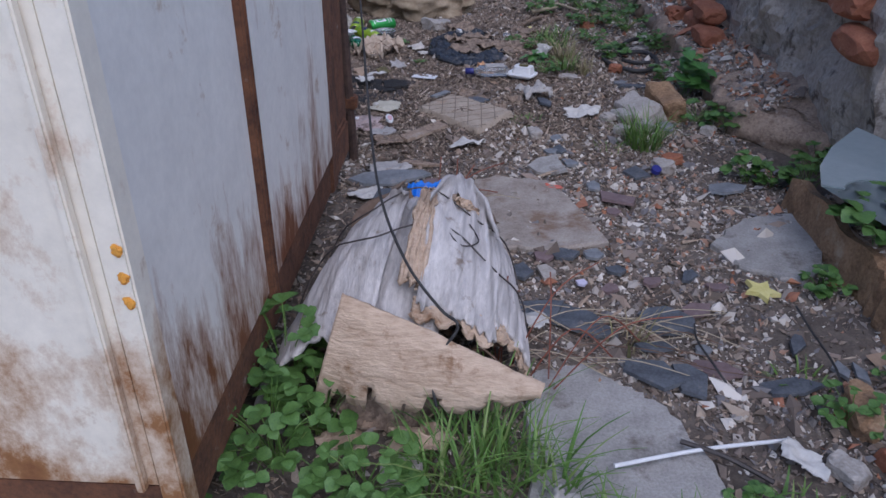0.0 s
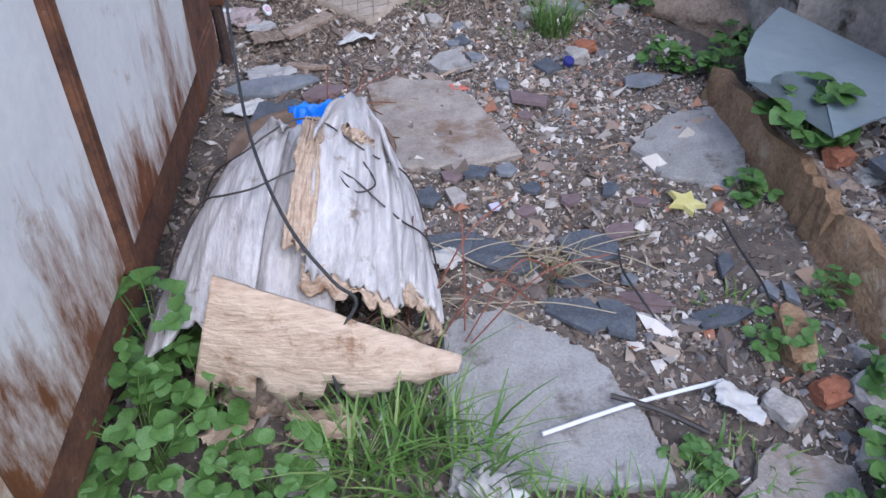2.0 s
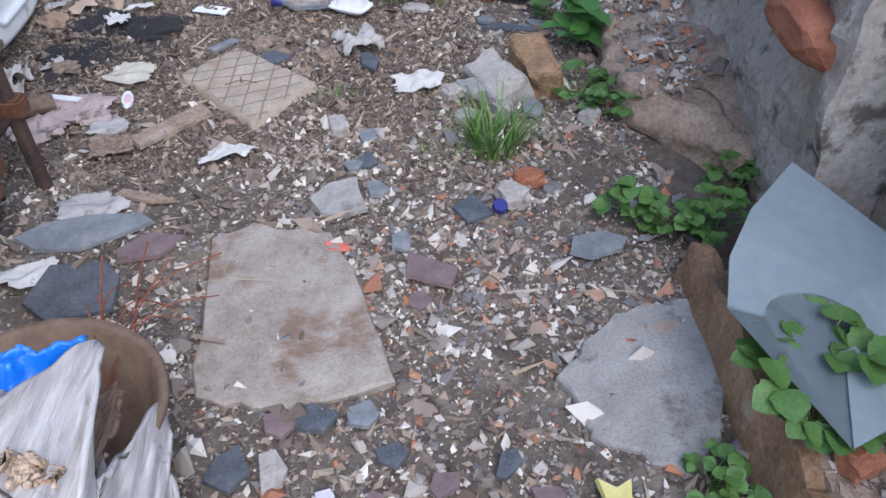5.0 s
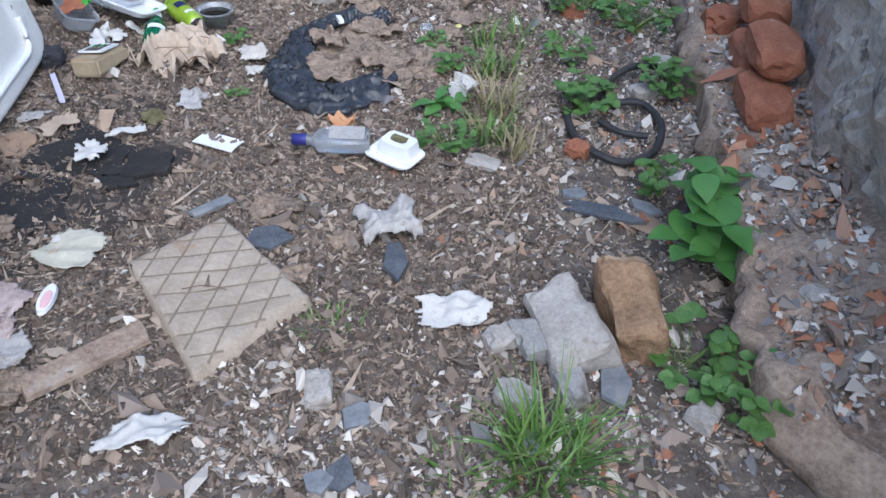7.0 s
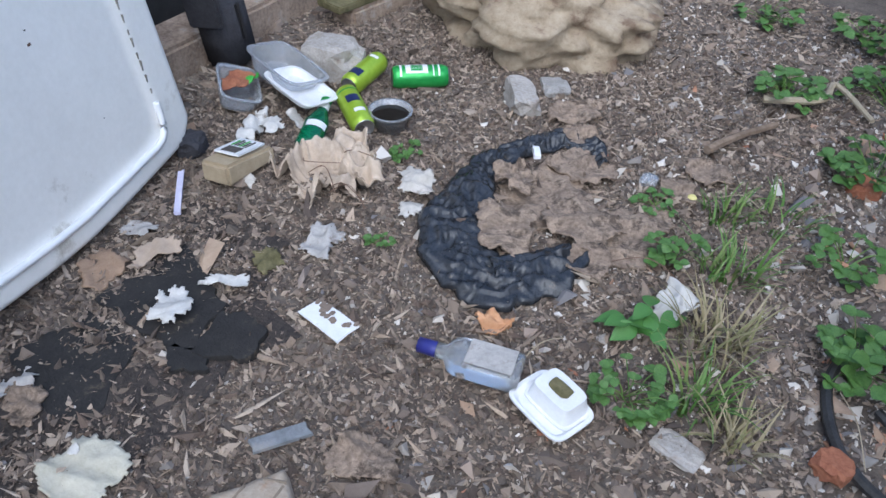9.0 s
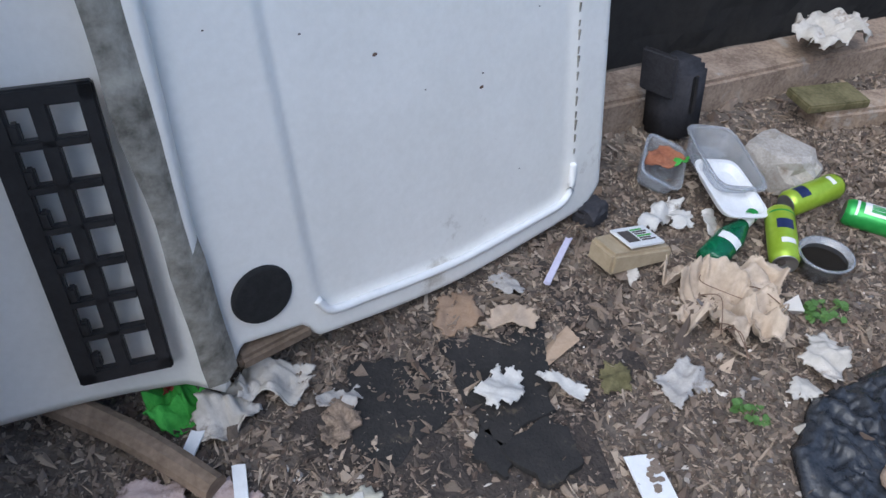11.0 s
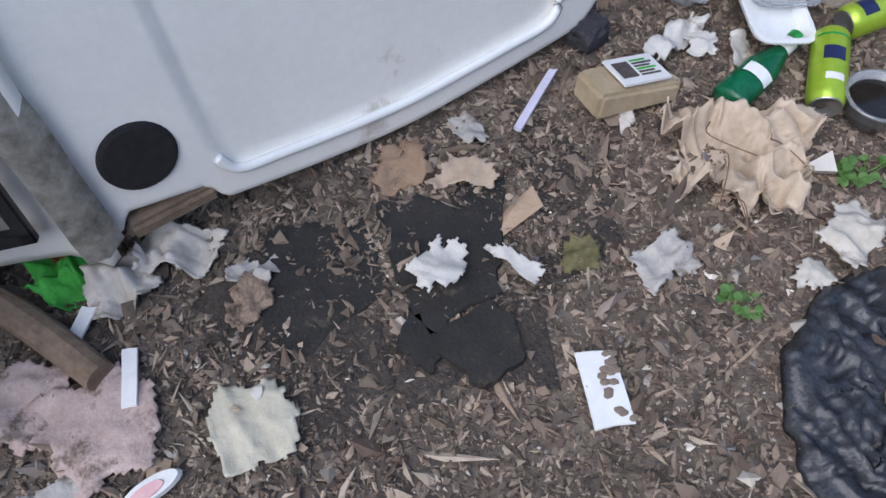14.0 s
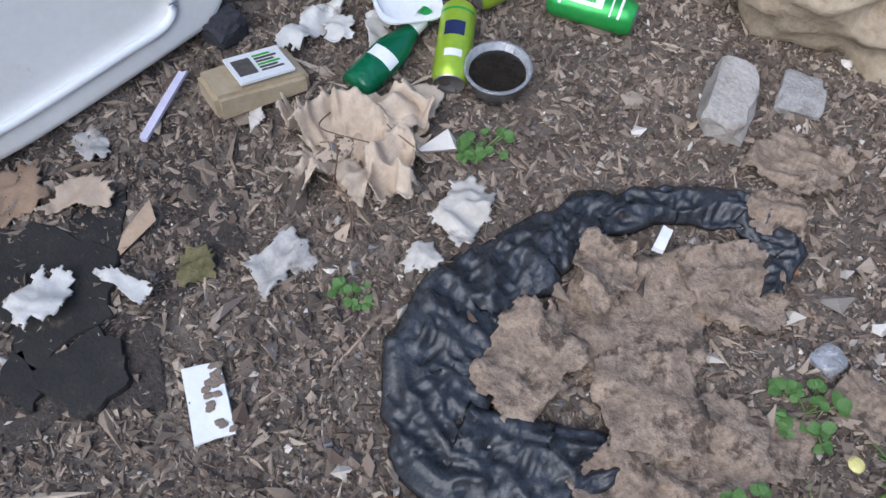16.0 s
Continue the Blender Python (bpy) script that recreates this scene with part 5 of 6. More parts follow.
cup = empty("plastic_cup", pose(-0.256, 3.84, gz(-0.256, 3.84)), "clear plastic tub filled with dark water", "cup")
part("wall", lathe([(0.0, 0.002), (0.042, 0.002), (0.055, 0.052), (0.060, 0.053), (0.060, 0.058), (0.054, 0.057), (0.040, 0.006)], 32), CLEAR, cup, smooth=True)
part("liquid", lathe([(0.0, 0.043), (0.0515, 0.043)], 32), LIQUID, cup)


def tray(x, y, z, w, l, h, rot, tilt, material, name, label, category):
    g = empty(name, pose(x, y, z, tilt[0], tilt[1], rot), label, category)
    bm = bmesh.new()
    prof = [(0.82, 0.0), (0.97, h), (1.06, h), (1.06, h + 0.004), (0.94, h + 0.004), (0.80, 0.006)]
    rings = []
    for s, z2 in prof:
        ring = []
        for k in range(32):
            a = math.tau * k / 32
            c, sn = math.cos(a), math.sin(a)
            e = 0.38
            ring.append(bm.verts.new((w / 2 * s * math.copysign(abs(c) ** e, c), l / 2 * s * math.copysign(abs(sn) ** e, sn), z2)))
        rings.append(ring)
    for a, b in zip(rings, rings[1:]):
        for k in range(32):
            bm.faces.new((a[k], a[(k + 1) % 32], b[(k + 1) % 32], b[k]))
    bm.faces.new(rings[0])
    bm.faces.new(rings[-1])
    part("shell", bm, material, g, smooth=False)
    return g


tray(-0.605, 3.84, 0.045, 0.14, 0.22, 0.05, 76, (8, 10), CLEAR, "clear_container", "clear rectangular plastic food container, empty", "container")
lidtray = tray(-0.515, 3.79, 0.055, 0.12, 0.19, 0.02, 76, (6, 8), WHITE, "white_tray", "translucent white tray resting in the clear container", "lid")
tray(-0.69, 3.72, 0.02, 0.11, 0.15, 0.045, 50, (10, 20), CLEAR, "clear_container", "crushed clear container with food remains", "container")
crumple("food_wrapper", -0.68, 3.73, 0.10, 0.12, 0.03, 10, BRICK, "orange-brown food wrapper with remains", "wrapper", 31, 0.4, up=0.05)
crumple("green_netting", -0.645, 3.75, 0.03, 0.06, 0.03, 10, GREENCLOTH, "scrap of green netting", "netting", 32, 0.4, up=0.06)
tray(0.475, 3.20, 0.012, 0.13, 0.10, 0.012, -24, (0, 0), WHITE, "foam_tray", "white foam tray on the soil", "tray")
top = tray(0.482, 3.215, 0.058, 0.105, 0.075, 0.035, -24, (180, 0), WHITE, "foam_box", "white foam box upside down on its tray", "tray")
part("dirt", rock_mesh(random.Random(9), 0.05, 0.03, 0.012, 0.5, 2), MOSSY, top, "green-brown dirt").matrix_local = pose(0, 0, -0.002)

b = empty("green_bottle", pose(-0.40, 3.70, 0.035, 0, 86, 111), "crushed green bottle with a white neck label", "bottle")
bm = lathe([(0.0, -0.09), (0.03, -0.088), (0.033, -0.08), (0.033, 0.01), (0.022, 0.05), (0.014, 0.075), (0.0135, 0.1), (0.0, 0.101)], 24)
for v in bm.verts:
    v.co.x *= 0.75 + 0.2 * noise.noise(v.co * 25)
part("body", bm, GREENGLASS, b, smooth=True)
part("neck_label", lathe([(0.0155, 0.068), (0.015, 0.098)], 20), WHITE, b, "white paper neck label")
part("cap", lathe([(0.0, 0.118), (0.016, 0.118), (0.016, 0.1)], 20), CANGREEN, b, "dark green cap")
bm = bmesh.new()
v = [[bm.verts.new((0.0345 * 0.8 * math.cos(radians(a)), 0.0345 * math.sin(radians(a)), z)) for a in np.linspace(150, 250, 9)] for z in (-0.03, -0.005)]
for i in range(8):
    bm.faces.new((v[0][i], v[0][i + 1], v[1][i + 1], v[1][i]))
part("label_band", bm, WHITE, b)

b = empty("spirit_bottle", pose(0.32, 3.215, 0.032, 0, 90, 10), "clear flat spirit bottle with a dark purple cap", "bottle")
bm = bmesh.new()
rings = []
for sx, sy, z in ((0.0, 0.0, 0.084), (0.020, 0.036, 0.084), (0.023, 0.040, 0.078), (0.023, 0.040, -0.035), (0.020, 0.034, -0.05), (0.013, 0.014, -0.062), (0.013, 0.013, -0.08), (0.0, 0.0, -0.081)):
    rings.append([bm.verts.new((sx * math.copysign(abs(math.cos(a)) ** 0.55, math.cos(a)), sy * math.copysign(abs(math.sin(a)) ** 0.55, math.sin(a)), z)) for a in np.linspace(0, math.tau, 29)[:-1]])
for r0, r1 in zip(rings, rings[1:]):
    for k in range(28):
        bm.faces.new((r0[k], r0[(k + 1) % 28], r1[(k + 1) % 28], r1[k]))
part("body", bm, GLASSY, b, smooth=True)
part("cap", lathe([(0.0, -0.118), (0.0145, -0.117), (0.0155, -0.085), (0.0155, -0.08)], 20), DEEPBLUE, b, "dark purple-blue screw cap", True)
part("front_label", box(-0.0255, -0.03, -0.02, -0.0235, 0.03, 0.07, 0), GREYPAPER, b, "faded pale label")
crumple("orange_peel", 0.30, 3.33, 0.09, 0.05, 0.03, 10, mat("orange peel", (0.5, 0.25, 0.12), (0.62, 0.36, 0.2), 20, 0.8, 0.3), "pinkish orange scrap beside the bottle", "scrap", 33, 0.3, freq=20)

crumple("beige_rag", -0.255, 3.55, 0.23, 0.30, 0.075, -35, RAG, "crumpled beige stained rag on the soil", "rag", 34, 0.55, 0.003, 80, 11)
crumple("beige_rag", -0.27, 3.68, 0.09, 0.13, 0.04, 20, RAG, "folded peach rag on the larger one", "rag", 35, 0.3, up=0.03)
for k in range(5):
    rng = random.Random(50 + k)
    x, y = -0.28 + rng.uniform(-0.09, 0.09), 3.55 + rng.uniform(-0.09, 0.09)
    tagged(part("twig", tube([(x, y, 0.05), (x + 0.04, y + rng.uniform(-0.05, 0.05), 0.075), (x + 0.10, y + rng.uniform(-0.06, 0.06), 0.05)], 0.0013, 4), TWIG), "thin dark twig across the beige rag", "twig", "twigs")
crumple("white_rag", -0.062, 3.645, 0.11, 0.14, 0.03, 20, WHITERAG, "ragged off-white tissue on the soil", "rag", 36, 0.55)
crumple("white_rag", -0.03, 3.55, 0.08, 0.06, 0.02, 60, WHITERAG, "small off-white tissue scrap", "rag", 37, 0.5)
crumple("tissue", -0.47, 3.72, 0.06, 0.07, 0.03, 60, PAPER, "small crumpled white tissue", "tissue", 38, 0.4)
crumple("tissue", -0.51, 3.66, 0.07, 0.06, 0.03, 60, PAPER, "small crumpled white tissue", "tissue", 39, 0.4)
crumple("paper_strip", -0.545, 3.62, 0.06, 0.19, 0.04, 24, PAPER, "twisted white paper strip", "paper", 40, 0.4)
rock("dark_lump", -0.62, 3.48, 0.07, 0.08, 0.06, 20, DARKFABRIC, "small dark burnt lump beside the panel", "lump", 41)


# ---- torn bin bag with card flaps ----
def bin_bag():
    line = [Vector((x, y, 0)) for x, y in ((0.395, 3.66), (0.335, 3.53), (0.25, 3.43), (0.14, 3.46), (0.07, 3.57), (0.055, 3.71), (0.045, 3.83), (0.095, 3.96), (0.17, 4.05), (0.26, 4.055), (0.305, 3.98))]
    width = [0.05, 0.13, 0.165, 0.15, 0.15, 0.12, 0.085, 0.07, 0.07, 0.075, 0.04]
    bm = bmesh.new()
    rows = []
    n = 260
    for i in range(n + 1):
        t = i / n * (len(line) - 1)
        k = min(len(line) - 2, int(t))
        f = t - k
        p = line[k].lerp(line[k + 1], f)
        w = width[k] + (width[k + 1] - width[k]) * f
        d = (line[min(k + 2, len(line) - 1)] - line[max(k - 1, 0)]).normalized()
        nrm = Vector((-d.y, d.x, 0))
        row = []
        for j in range(31):
            v = j / 30 * 2 - 1
            q = p + nrm * (v * w * 0.5 * (1 + 0.35 * noise.noise(Vector((t * 2.6, v, 8)))))
            w2 = Vector((q.x, q.y, 0)) + 0.03 * Vector((noise.noise(q * 9), noise.noise(q * 9 + Vector((4, 4, 4))), 0))
            along = Vector((w2.dot(d) * 9, w2.dot(nrm) * 30, 0))
            r = 0.010 * (1 - 2.2 * abs(noise.noise(w2 * 16))) + 0.011 * (1 - 2.4 * abs(noise.noise(along))) + 0.008 * (1 - 2.4 * abs(noise.noise(w2 * 48))) + 0.004 * noise.noise(w2 * 110)
            h = 0.008 + max(0.0, r + 0.006) * (1 - v * v) ** 0.35
            row.append(bm.verts.new((q.x, q.y, gz(q.x, q.y) + h)))
        rows.append(row)
    for a, b in zip(rows, rows[1:]):
        for j in range(30):
            bm.faces.new((a[j], a[j + 1], b[j + 1], b[j]))
    ob = part("bin_bag", bm, BAG, smooth=True)
    ob.modifiers.new("thickness", "SOLIDIFY").thickness = 0.0015
    return tagged(ob, "torn crumpled black bin bag curled on the soil", "bag")


bin_bag()
for i, (x, y, w, l, h, r, up) in enumerate(((0.235, 3.78, 0.26, 0.34, 0.02, 30, 0.012), (0.20, 3.60, 0.16, 0.20, 0.022, 20, 0.02), (0.34, 3.70, 0.18, 0.20, 0.02, 60, 0.022), (0.44, 3.72, 0.18, 0.22, 0.018, 10, 0.01), (0.15, 3.77, 0.10, 0.14, 0.03, 40, 0.03), (0.27, 3.95, 0.20, 0.16, 0.02, 70, 0.02), (0.40, 3.60, 0.12, 0.14, 0.02, 10, 0.012), (0.15, 4.19, 0.17, 0.15, 0.025, 20, 0.01), (0.20, 4.08, 0.11, 0.12, 0.025, 50, 0.015), (0.47, 3.82, 0.14, 0.12, 0.015, 50, 0.008))):
    crumple("card_flap", x, y, w, l, h, r, BROWNCARD, "flaking brown sodden card on the bin bag", "card", 90 + i, 0.35, 0.004, 30, 9, up, group="brown card flaps")
for i, (x, y, w, l, r) in enumerate(((0.24, 2.95, 0.14, 0.11, 10), (0.36, 2.72, 0.07, 0.07, 0), (0.43, 2.85, 0.08, 0.06, 0), (0.55, 4.1, 0.13, 0.12, 20), (0.5, 3.98, 0.1, 0.12, 20), (-0.07, 2.33, 0.14, 0.12, 10), (-0.32, 2.74, 0.1, 0.09, 0))):
    crumple("card_flap", x, y, w, l, 0.015, r, BROWNCARD, "flaking brown piece of sodden card", "card", 110 + i, 0.35, 0.004, 24, 12, 0.01, group="brown card flaps")
flake("stub", 0.155, 3.87, 0.018, 0.045, 30, WHITE, "small white stub on the brown card", "stub", 0.012, (0, 0), 4, 0.1, 5, 0.06, True)
tagged(part("plastic_dome", rock_mesh(random.Random(2), 0.05, 0.05, 0.03, 0.05, 3), CLEAR, smooth=True), "small clear plastic dome on the soil", "dome").matrix_world = pose(0.425, 3.98, 0.015)

# ---- paper and scraps along the way ----
for i, a in enumerate((
        ("white_paper", 0.70, 2.68, 0.17, 0.09, 0.03, 12, PAPER, "creased white paper scrap on the mulch"),
        ("crushed_packet", 0.52, 2.93, 0.16, 0.14, 0.05, 30, GREYPAPER, "crushed white packet full of dirt"),
        ("white_paper", -0.165, 2.715, 0.02, 0.02, 0.01, 0, PAPER, "tiny white paper scrap on soil"),
        ("white_paper", 0.23, 2.29, 0.16, 0.08, 0.025, 20, PAPER, "creased white paper scrap near the pad"),
        ("paper_patch", -0.20, 2.49, 0.2, 0.2, 0.012, 20, PINKPAPER, "pinkish sodden paper patch on the soil"),
        ("paper_patch", -0.28, 2.40, 0.14, 0.14, 0.012, 50, PINKPAPER, "pinkish sodden paper patch on the soil"),
        ("paper_patch", -0.1, 2.42, 0.12, 0.1, 0.012, 0, GREYPAPER, "grey sodden paper patch on the soil"),
        ("paper_patch", -0.05, 2.09, 0.18, 0.14, 0.012, 0, GREYPAPER, "grey sodden paper patch on the soil"),
        ("torn_bag", 0.44, 0.57, 0.13, 0.07, 0.03, 15, PAPER, "torn pale plastic bag in the grass"),
        ("torn_bag", 0.42, 0.61, 0.1, 0.09, 0.03, 70, GREYPAPER, "torn pale plastic bag in the grass"),
        ("shredded_plastic", 0.89, 0.75, 0.1, 0.07, 0.03, -30, PAPER, "shredded white plastic scrap"),
        ("white_sheet", -0.09, 1.86, 0.12, 0.08, 0.012, 25, PAPER, "flat white paper sheet behind the bundle"),
        ("milk_packet", 0.41, 1.165, 0.07, 0.08, 0.015, 15, PAPER, "white and green packet scrap by the bundle"),
        ("white_cup_scrap", 0.60, 3.55, 0.10, 0.09, 0.05, -30, PAPER, "white crumpled cup in the weeds"),
        ("red_scrap", 0.525, 1.95, 0.06, 0.03, 0.015, 0, mat("red scrap", (0.5, 0.09, 0.06), (0.62, 0.2, 0.14), 20, 0.6, 0.2), "small red plastic scrap on the slab edge"))):
    crumple(a[0], a[1], a[2], a[3], a[4], a[5], a[6], a[7], a[8], a[0].split("_")[-1], 130 + i, 0.35, up=0.012)
crushed = empty("crushed_can", pose(-0.04, 0.42, 0.025, 0, 84, 30), "crushed pale green drink can among the weeds", "can")
bm = lathe([(0.0, -0.06), (0.026, -0.058), (0.031, -0.05), (0.031, 0.05), (0.026, 0.058), (0.0, 0.06)], 20)
for v in bm.verts:
    v.co.x *= 0.75 + 0.3 * noise.noise(v.co * 30)
part("body", bm, mat("pale green tin", (0.45, 0.55, 0.35), (0.7, 0.75, 0.6), 14, 0.4, 0.1), crushed, smooth=True)
part("print_band", lathe([(0.0275, -0.012), (0.0275, 0.012)], 20), BLUE, crushed, "blue printed band")
pcup = empty("paper_cup", pose(1.20, 0.50, gz(1.20, 0.50), 0, 0, 0), "white paper cup with an orange print in the weeds", "cup")
part("wall", lathe([(0.0, 0.002), (0.026, 0.002), (0.036, 0.085), (0.039, 0.086), (0.038, 0.090), (0.034, 0.087), (0.024, 0.006), (0.0, 0.006)], 28), WHITE, pcup, smooth=True)
part("print_band", lathe([(0.0292, 0.022), (0.0325, 0.05)], 28), ORANGE, pcup, "orange printed band")
star = bmesh.new()
rim = [star.verts.new(((0.05 if k % 2 else 0.024) * math.cos(k * math.tau / 10), (0.05 if k % 2 else 0.024) * math.sin(k * math.tau / 10), 0.0)) for k in range(10)]
up_ = [star.verts.new((v.co.x * 0.95, v.co.y * 0.95, 0.012)) for v in rim]
star.faces.new(up_)
star.faces.new(rim[::-1])
for k in range(10):
    star.faces.new((rim[k], rim[(k + 1) % 10], up_[(k + 1) % 10], up_[k]))
ob = tagged(part("yellow_scrap", star, YELLOW), "small bright yellow star-shaped foam scrap", "scrap")
ob.matrix_world = pose(1.005, 1.345, gz(1.005, 1.345) + 0.012, 5, 4, 20)
rod = tagged(part("white_rod", tube([(0.529, 0.704, 0.036), (0.70, 0.756, 0.034), (0.885, 0.806, 0.02)], 0.004, 8), WHITE), "thin white plastic rod lying on the slab", "rod")
tagged(part("bottle_cap", lathe([(0.0, 0.014), (0.017, 0.014), (0.018, 0.0)], 20), DEEPBLUE), "dark blue bottle cap on the rubble", "cap").matrix_world = pose(0.885, 2.09, 0.02, 20, 10, 0)
flake("blue_scrap", 0.545, 1.36, 0.04, 0.025, 10, LILAC, "small lilac-blue plastic scrap", "scrap", 0.006, (8, 0), 5, 0.3, 9, 0.015)
flake("plaster_strip", 0.06, 2.43, 0.06, 0.24, -40, LEDGE, "flat brown board strip beside the quilted pad", "strip", 0.012, (0, 0), 4, 0.1, 10, 0.006, True)
flake("pale_board", 0.10, 2.91, 0.03, 0.11, -38, SLATE_PALE, "narrow grey splinter at the pad corner", "splinter", 0.008, (0, 0), 4, 0.1, 11, 0.01, True)
for x, y, r in ((-0.09, 2.55, -13), ):
    g = empty("insole", pose(x, y, gz(x, y) + 0.014, 0, 0, -r), "small pink and white plastic shoe sole", "sole")
    bm = lathe([(0.0, 0.008), (0.018, 0.008), (0.02, 0.0), (0.0, 0.0)], 20)
    bm.transform(Matrix.Diagonal((0.8, 2.2, 1, 1)))
    part("sole", bm, WHITE, g)
    bm = lathe([(0.0, 0.0105), (0.011, 0.0105), (0.012, 0.007)], 18)
    bm.transform(Matrix.Translation((0.002, -0.006, 0)) @ Matrix.Diagonal((0.8, 2.2, 1, 1)))
    part("pad", bm, PINK, g, "pink inner pad")
tagged(part("hose", tube([(0.93, 3.62, 0.02), (0.91, 3.50, 0.02), (0.95, 3.36, 0.025), (1.05, 3.30, 0.02), (1.14, 3.36, 0.025), (1.17, 3.50, 0.03), (1.12, 3.60, 0.035), (1.02, 3.60, 0.03), (1.02, 3.70, 0.03), (1.10, 3.80, 0.05), (1.20, 3.84, 0.04)], 0.011, 8), RUBBER), "length of black rubber hose coiled on the ground", "hose")
tagged(part("hose", tube([(1.0, 3.50, 0.02), (1.06, 3.45, 0.02), (1.13, 3.43, 0.03)], 0.009, 7), RUBBER), "short black rubber hose piece", "hose")
tagged(part("cable", tube([(1.06, 1.26, 0.03), (1.05, 1.15, 0.04), (1.055, 1.02, 0.035), (1.045, 0.92, 0.01)], 0.0028, 6), RUBBER), "short black cable sticking out of rubble", "cable")
tagged(part("cable", tube([(0.79, 1.17, 0.03), (0.77, 1.08, 0.05), (0.79, 1.0, 0.04), (0.82, 0.95, 0.01)], 0.0026, 6), RUBBER), "short black cable sticking out of rubble", "cable")
tagged(part("stick", tube([(0.665, 0.775, 0.035), (0.74, 0.74, 0.034), (0.82, 0.70, 0.015)], 0.005, 6), WIRE), "dark thin stick on the concrete slab", "stick")
tagged(part("stick", tube([(0.52, 4.18, 0.03), (0.58, 4.3, 0.03), (0.66, 4.42, 0.03)], 0.013, 7, 0.7), WOOD), "short brown branch on the soil", "stick")
tagged(part("stick", tube([(0.60, 4.55, 0.03), (0.75, 4.6, 0.05), (0.78, 4.75, 0.04), (0.9, 4.6, 0.03)], 0.012, 7, 0.6), STRAW), "pale forked branch among the weeds", "stick")
rng = random.Random(77)
for k in range(46):
    x, y, a, L = rng.uniform(0.36, 0.85), rng.uniform(1.0, 1.2), rng.uniform(-0.6, 0.6), rng.uniform(0.12, 0.3)
    if k > 30:
        x, y, a = rng.uniform(0.0, 1.2), rng.uniform(1.3, 4.4), rng.uniform(0, 6.3)
        L *= 0.6
    dx, dy = math.cos(a) * L / 2, math.sin(a) * L / 2
    tagged(part("straw", tube([(x - dx, y - dy, 0.022), (x, y + rng.uniform(-0.03, 0.03), 0.022 + rng.uniform(0, 0.04)), (x + dx, y + dy, 0.02)], 0.0013, 4), STRAW if k % 3 else TWIG), "dry thin straw stalk on the rubble", "straw", "dry stalks")
for k in range(18):
    a, L = rng.uniform(0.3, 1.9), rng.uniform(0.15, 0.33)
    x, y = (0.16, 1.56) if k < 10 else (0.36, 0.93)
    x, y = x + rng.uniform(-0.05, 0.08), y + rng.uniform(-0.05, 0.05)
    tagged(part("red_twig", tube([(x, y, 0.02), (x + math.cos(a) * L * 0.5, y + math.sin(a) * L * 0.4, 0.12 + rng.uniform(0, 0.06)), (x + math.cos(a) * L, y + math.sin(a) * L * 0.7, 0.15 + rng.uniform(-0.1, 0.08))], 0.0018, 4), mat("red twig", (0.16, 0.05, 0.03), (0.28, 0.1, 0.06), 30, 0.8, 0.2) if k == 0 else bpy.data.materials["red twig"]), "thin reddish dead twig beside the bundle", "twig", "reddish twigs")

# ---- plants ----
G1 = "bright green lobed weed growing from the soil"
for x, y, s, h, c, sz in ((-0.11, 0.88, 0.10, 0.24, 24, 0.05), (-0.10, 0.70, 0.11, 0.2, 26, 0.05), (-0.02, 0.78, 0.08, 0.16, 12, 0.05), (0.08, 0.63, 0.10, 0.12, 26, 0.042), (-0.31, 0.50, 0.13, 0.12, 18, 0.06), (-0.06, 0.49, 0.09, 0.10, 14, 0.05), (0.28, 0.44, 0.07, 0.07, 7, 0.06), (-0.2, 0.36, 0.12, 0.08, 12, 0.06),
                         (1.19, 0.74, 0.11, 0.12, 18, 0.05), (1.12, 0.56, 0.12, 0.14, 24, 0.05), (1.08, 0.42, 0.13, 0.14, 24, 0.05), (0.99, 0.47, 0.09, 0.12, 12, 0.045), (0.765, 0.63, 0.06, 0.05, 14, 0.03), (1.03, 0.88, 0.06, 0.10, 10, 0.035), (1.19, 1.03, 0.05, 0.08, 8, 0.03),
                         (1.27, 2.55, 0.08, 0.12, 14, 0.045), (1.16, 2.63, 0.09, 0.10, 14, 0.045), (1.19, 2.08, 0.06, 0.1, 8, 0.055), (1.27, 2.04, 0.06, 0.1, 8, 0.055), (1.37, 2.02, 0.09, 0.13, 14, 0.05), (1.47, 2.18, 0.06, 0.12, 7, 0.05), (1.17, 1.39, 0.07, 0.06, 12, 0.04),
                         (0.59, 3.30, 0.07, 0.09, 14, 0.035), (0.56, 3.72, 0.06, 0.08, 10, 0.035), (0.95, 3.60, 0.10, 0.1, 18, 0.05), (0.93, 4.3, 0.13, 0.12, 22, 0.05), (1.13, 4.15, 0.13, 0.14, 24, 0.05), (1.2, 3.75, 0.09, 0.12, 14, 0.05), (0.66, 4.62, 0.10, 0.1, 18, 0.05), (0.95, 4.8, 0.15, 0.12, 24, 0.05), (1.2, 4.6, 0.15, 0.14, 24, 0.05), (0.9, 3.9, 0.08, 0.08, 12, 0.04), (1.15, 3.2, 0.06, 0.1, 8, 0.045), (0.85, 5.2, 0.15, 0.1, 18, 0.06), (0.5, 5.2, 0.1, 0.08, 10, 0.05),
                         (-0.03, 3.43, 0.03, 0.015, 6, 0.02), (-0.15, 3.75, 0.045, 0.03, 8, 0.025), (0.47, 3.90, 0.05, 0.03, 8, 0.03)):
    plant(x, y, s, h, int(c * 1.5), G1, "lobed", sz * 0.6)
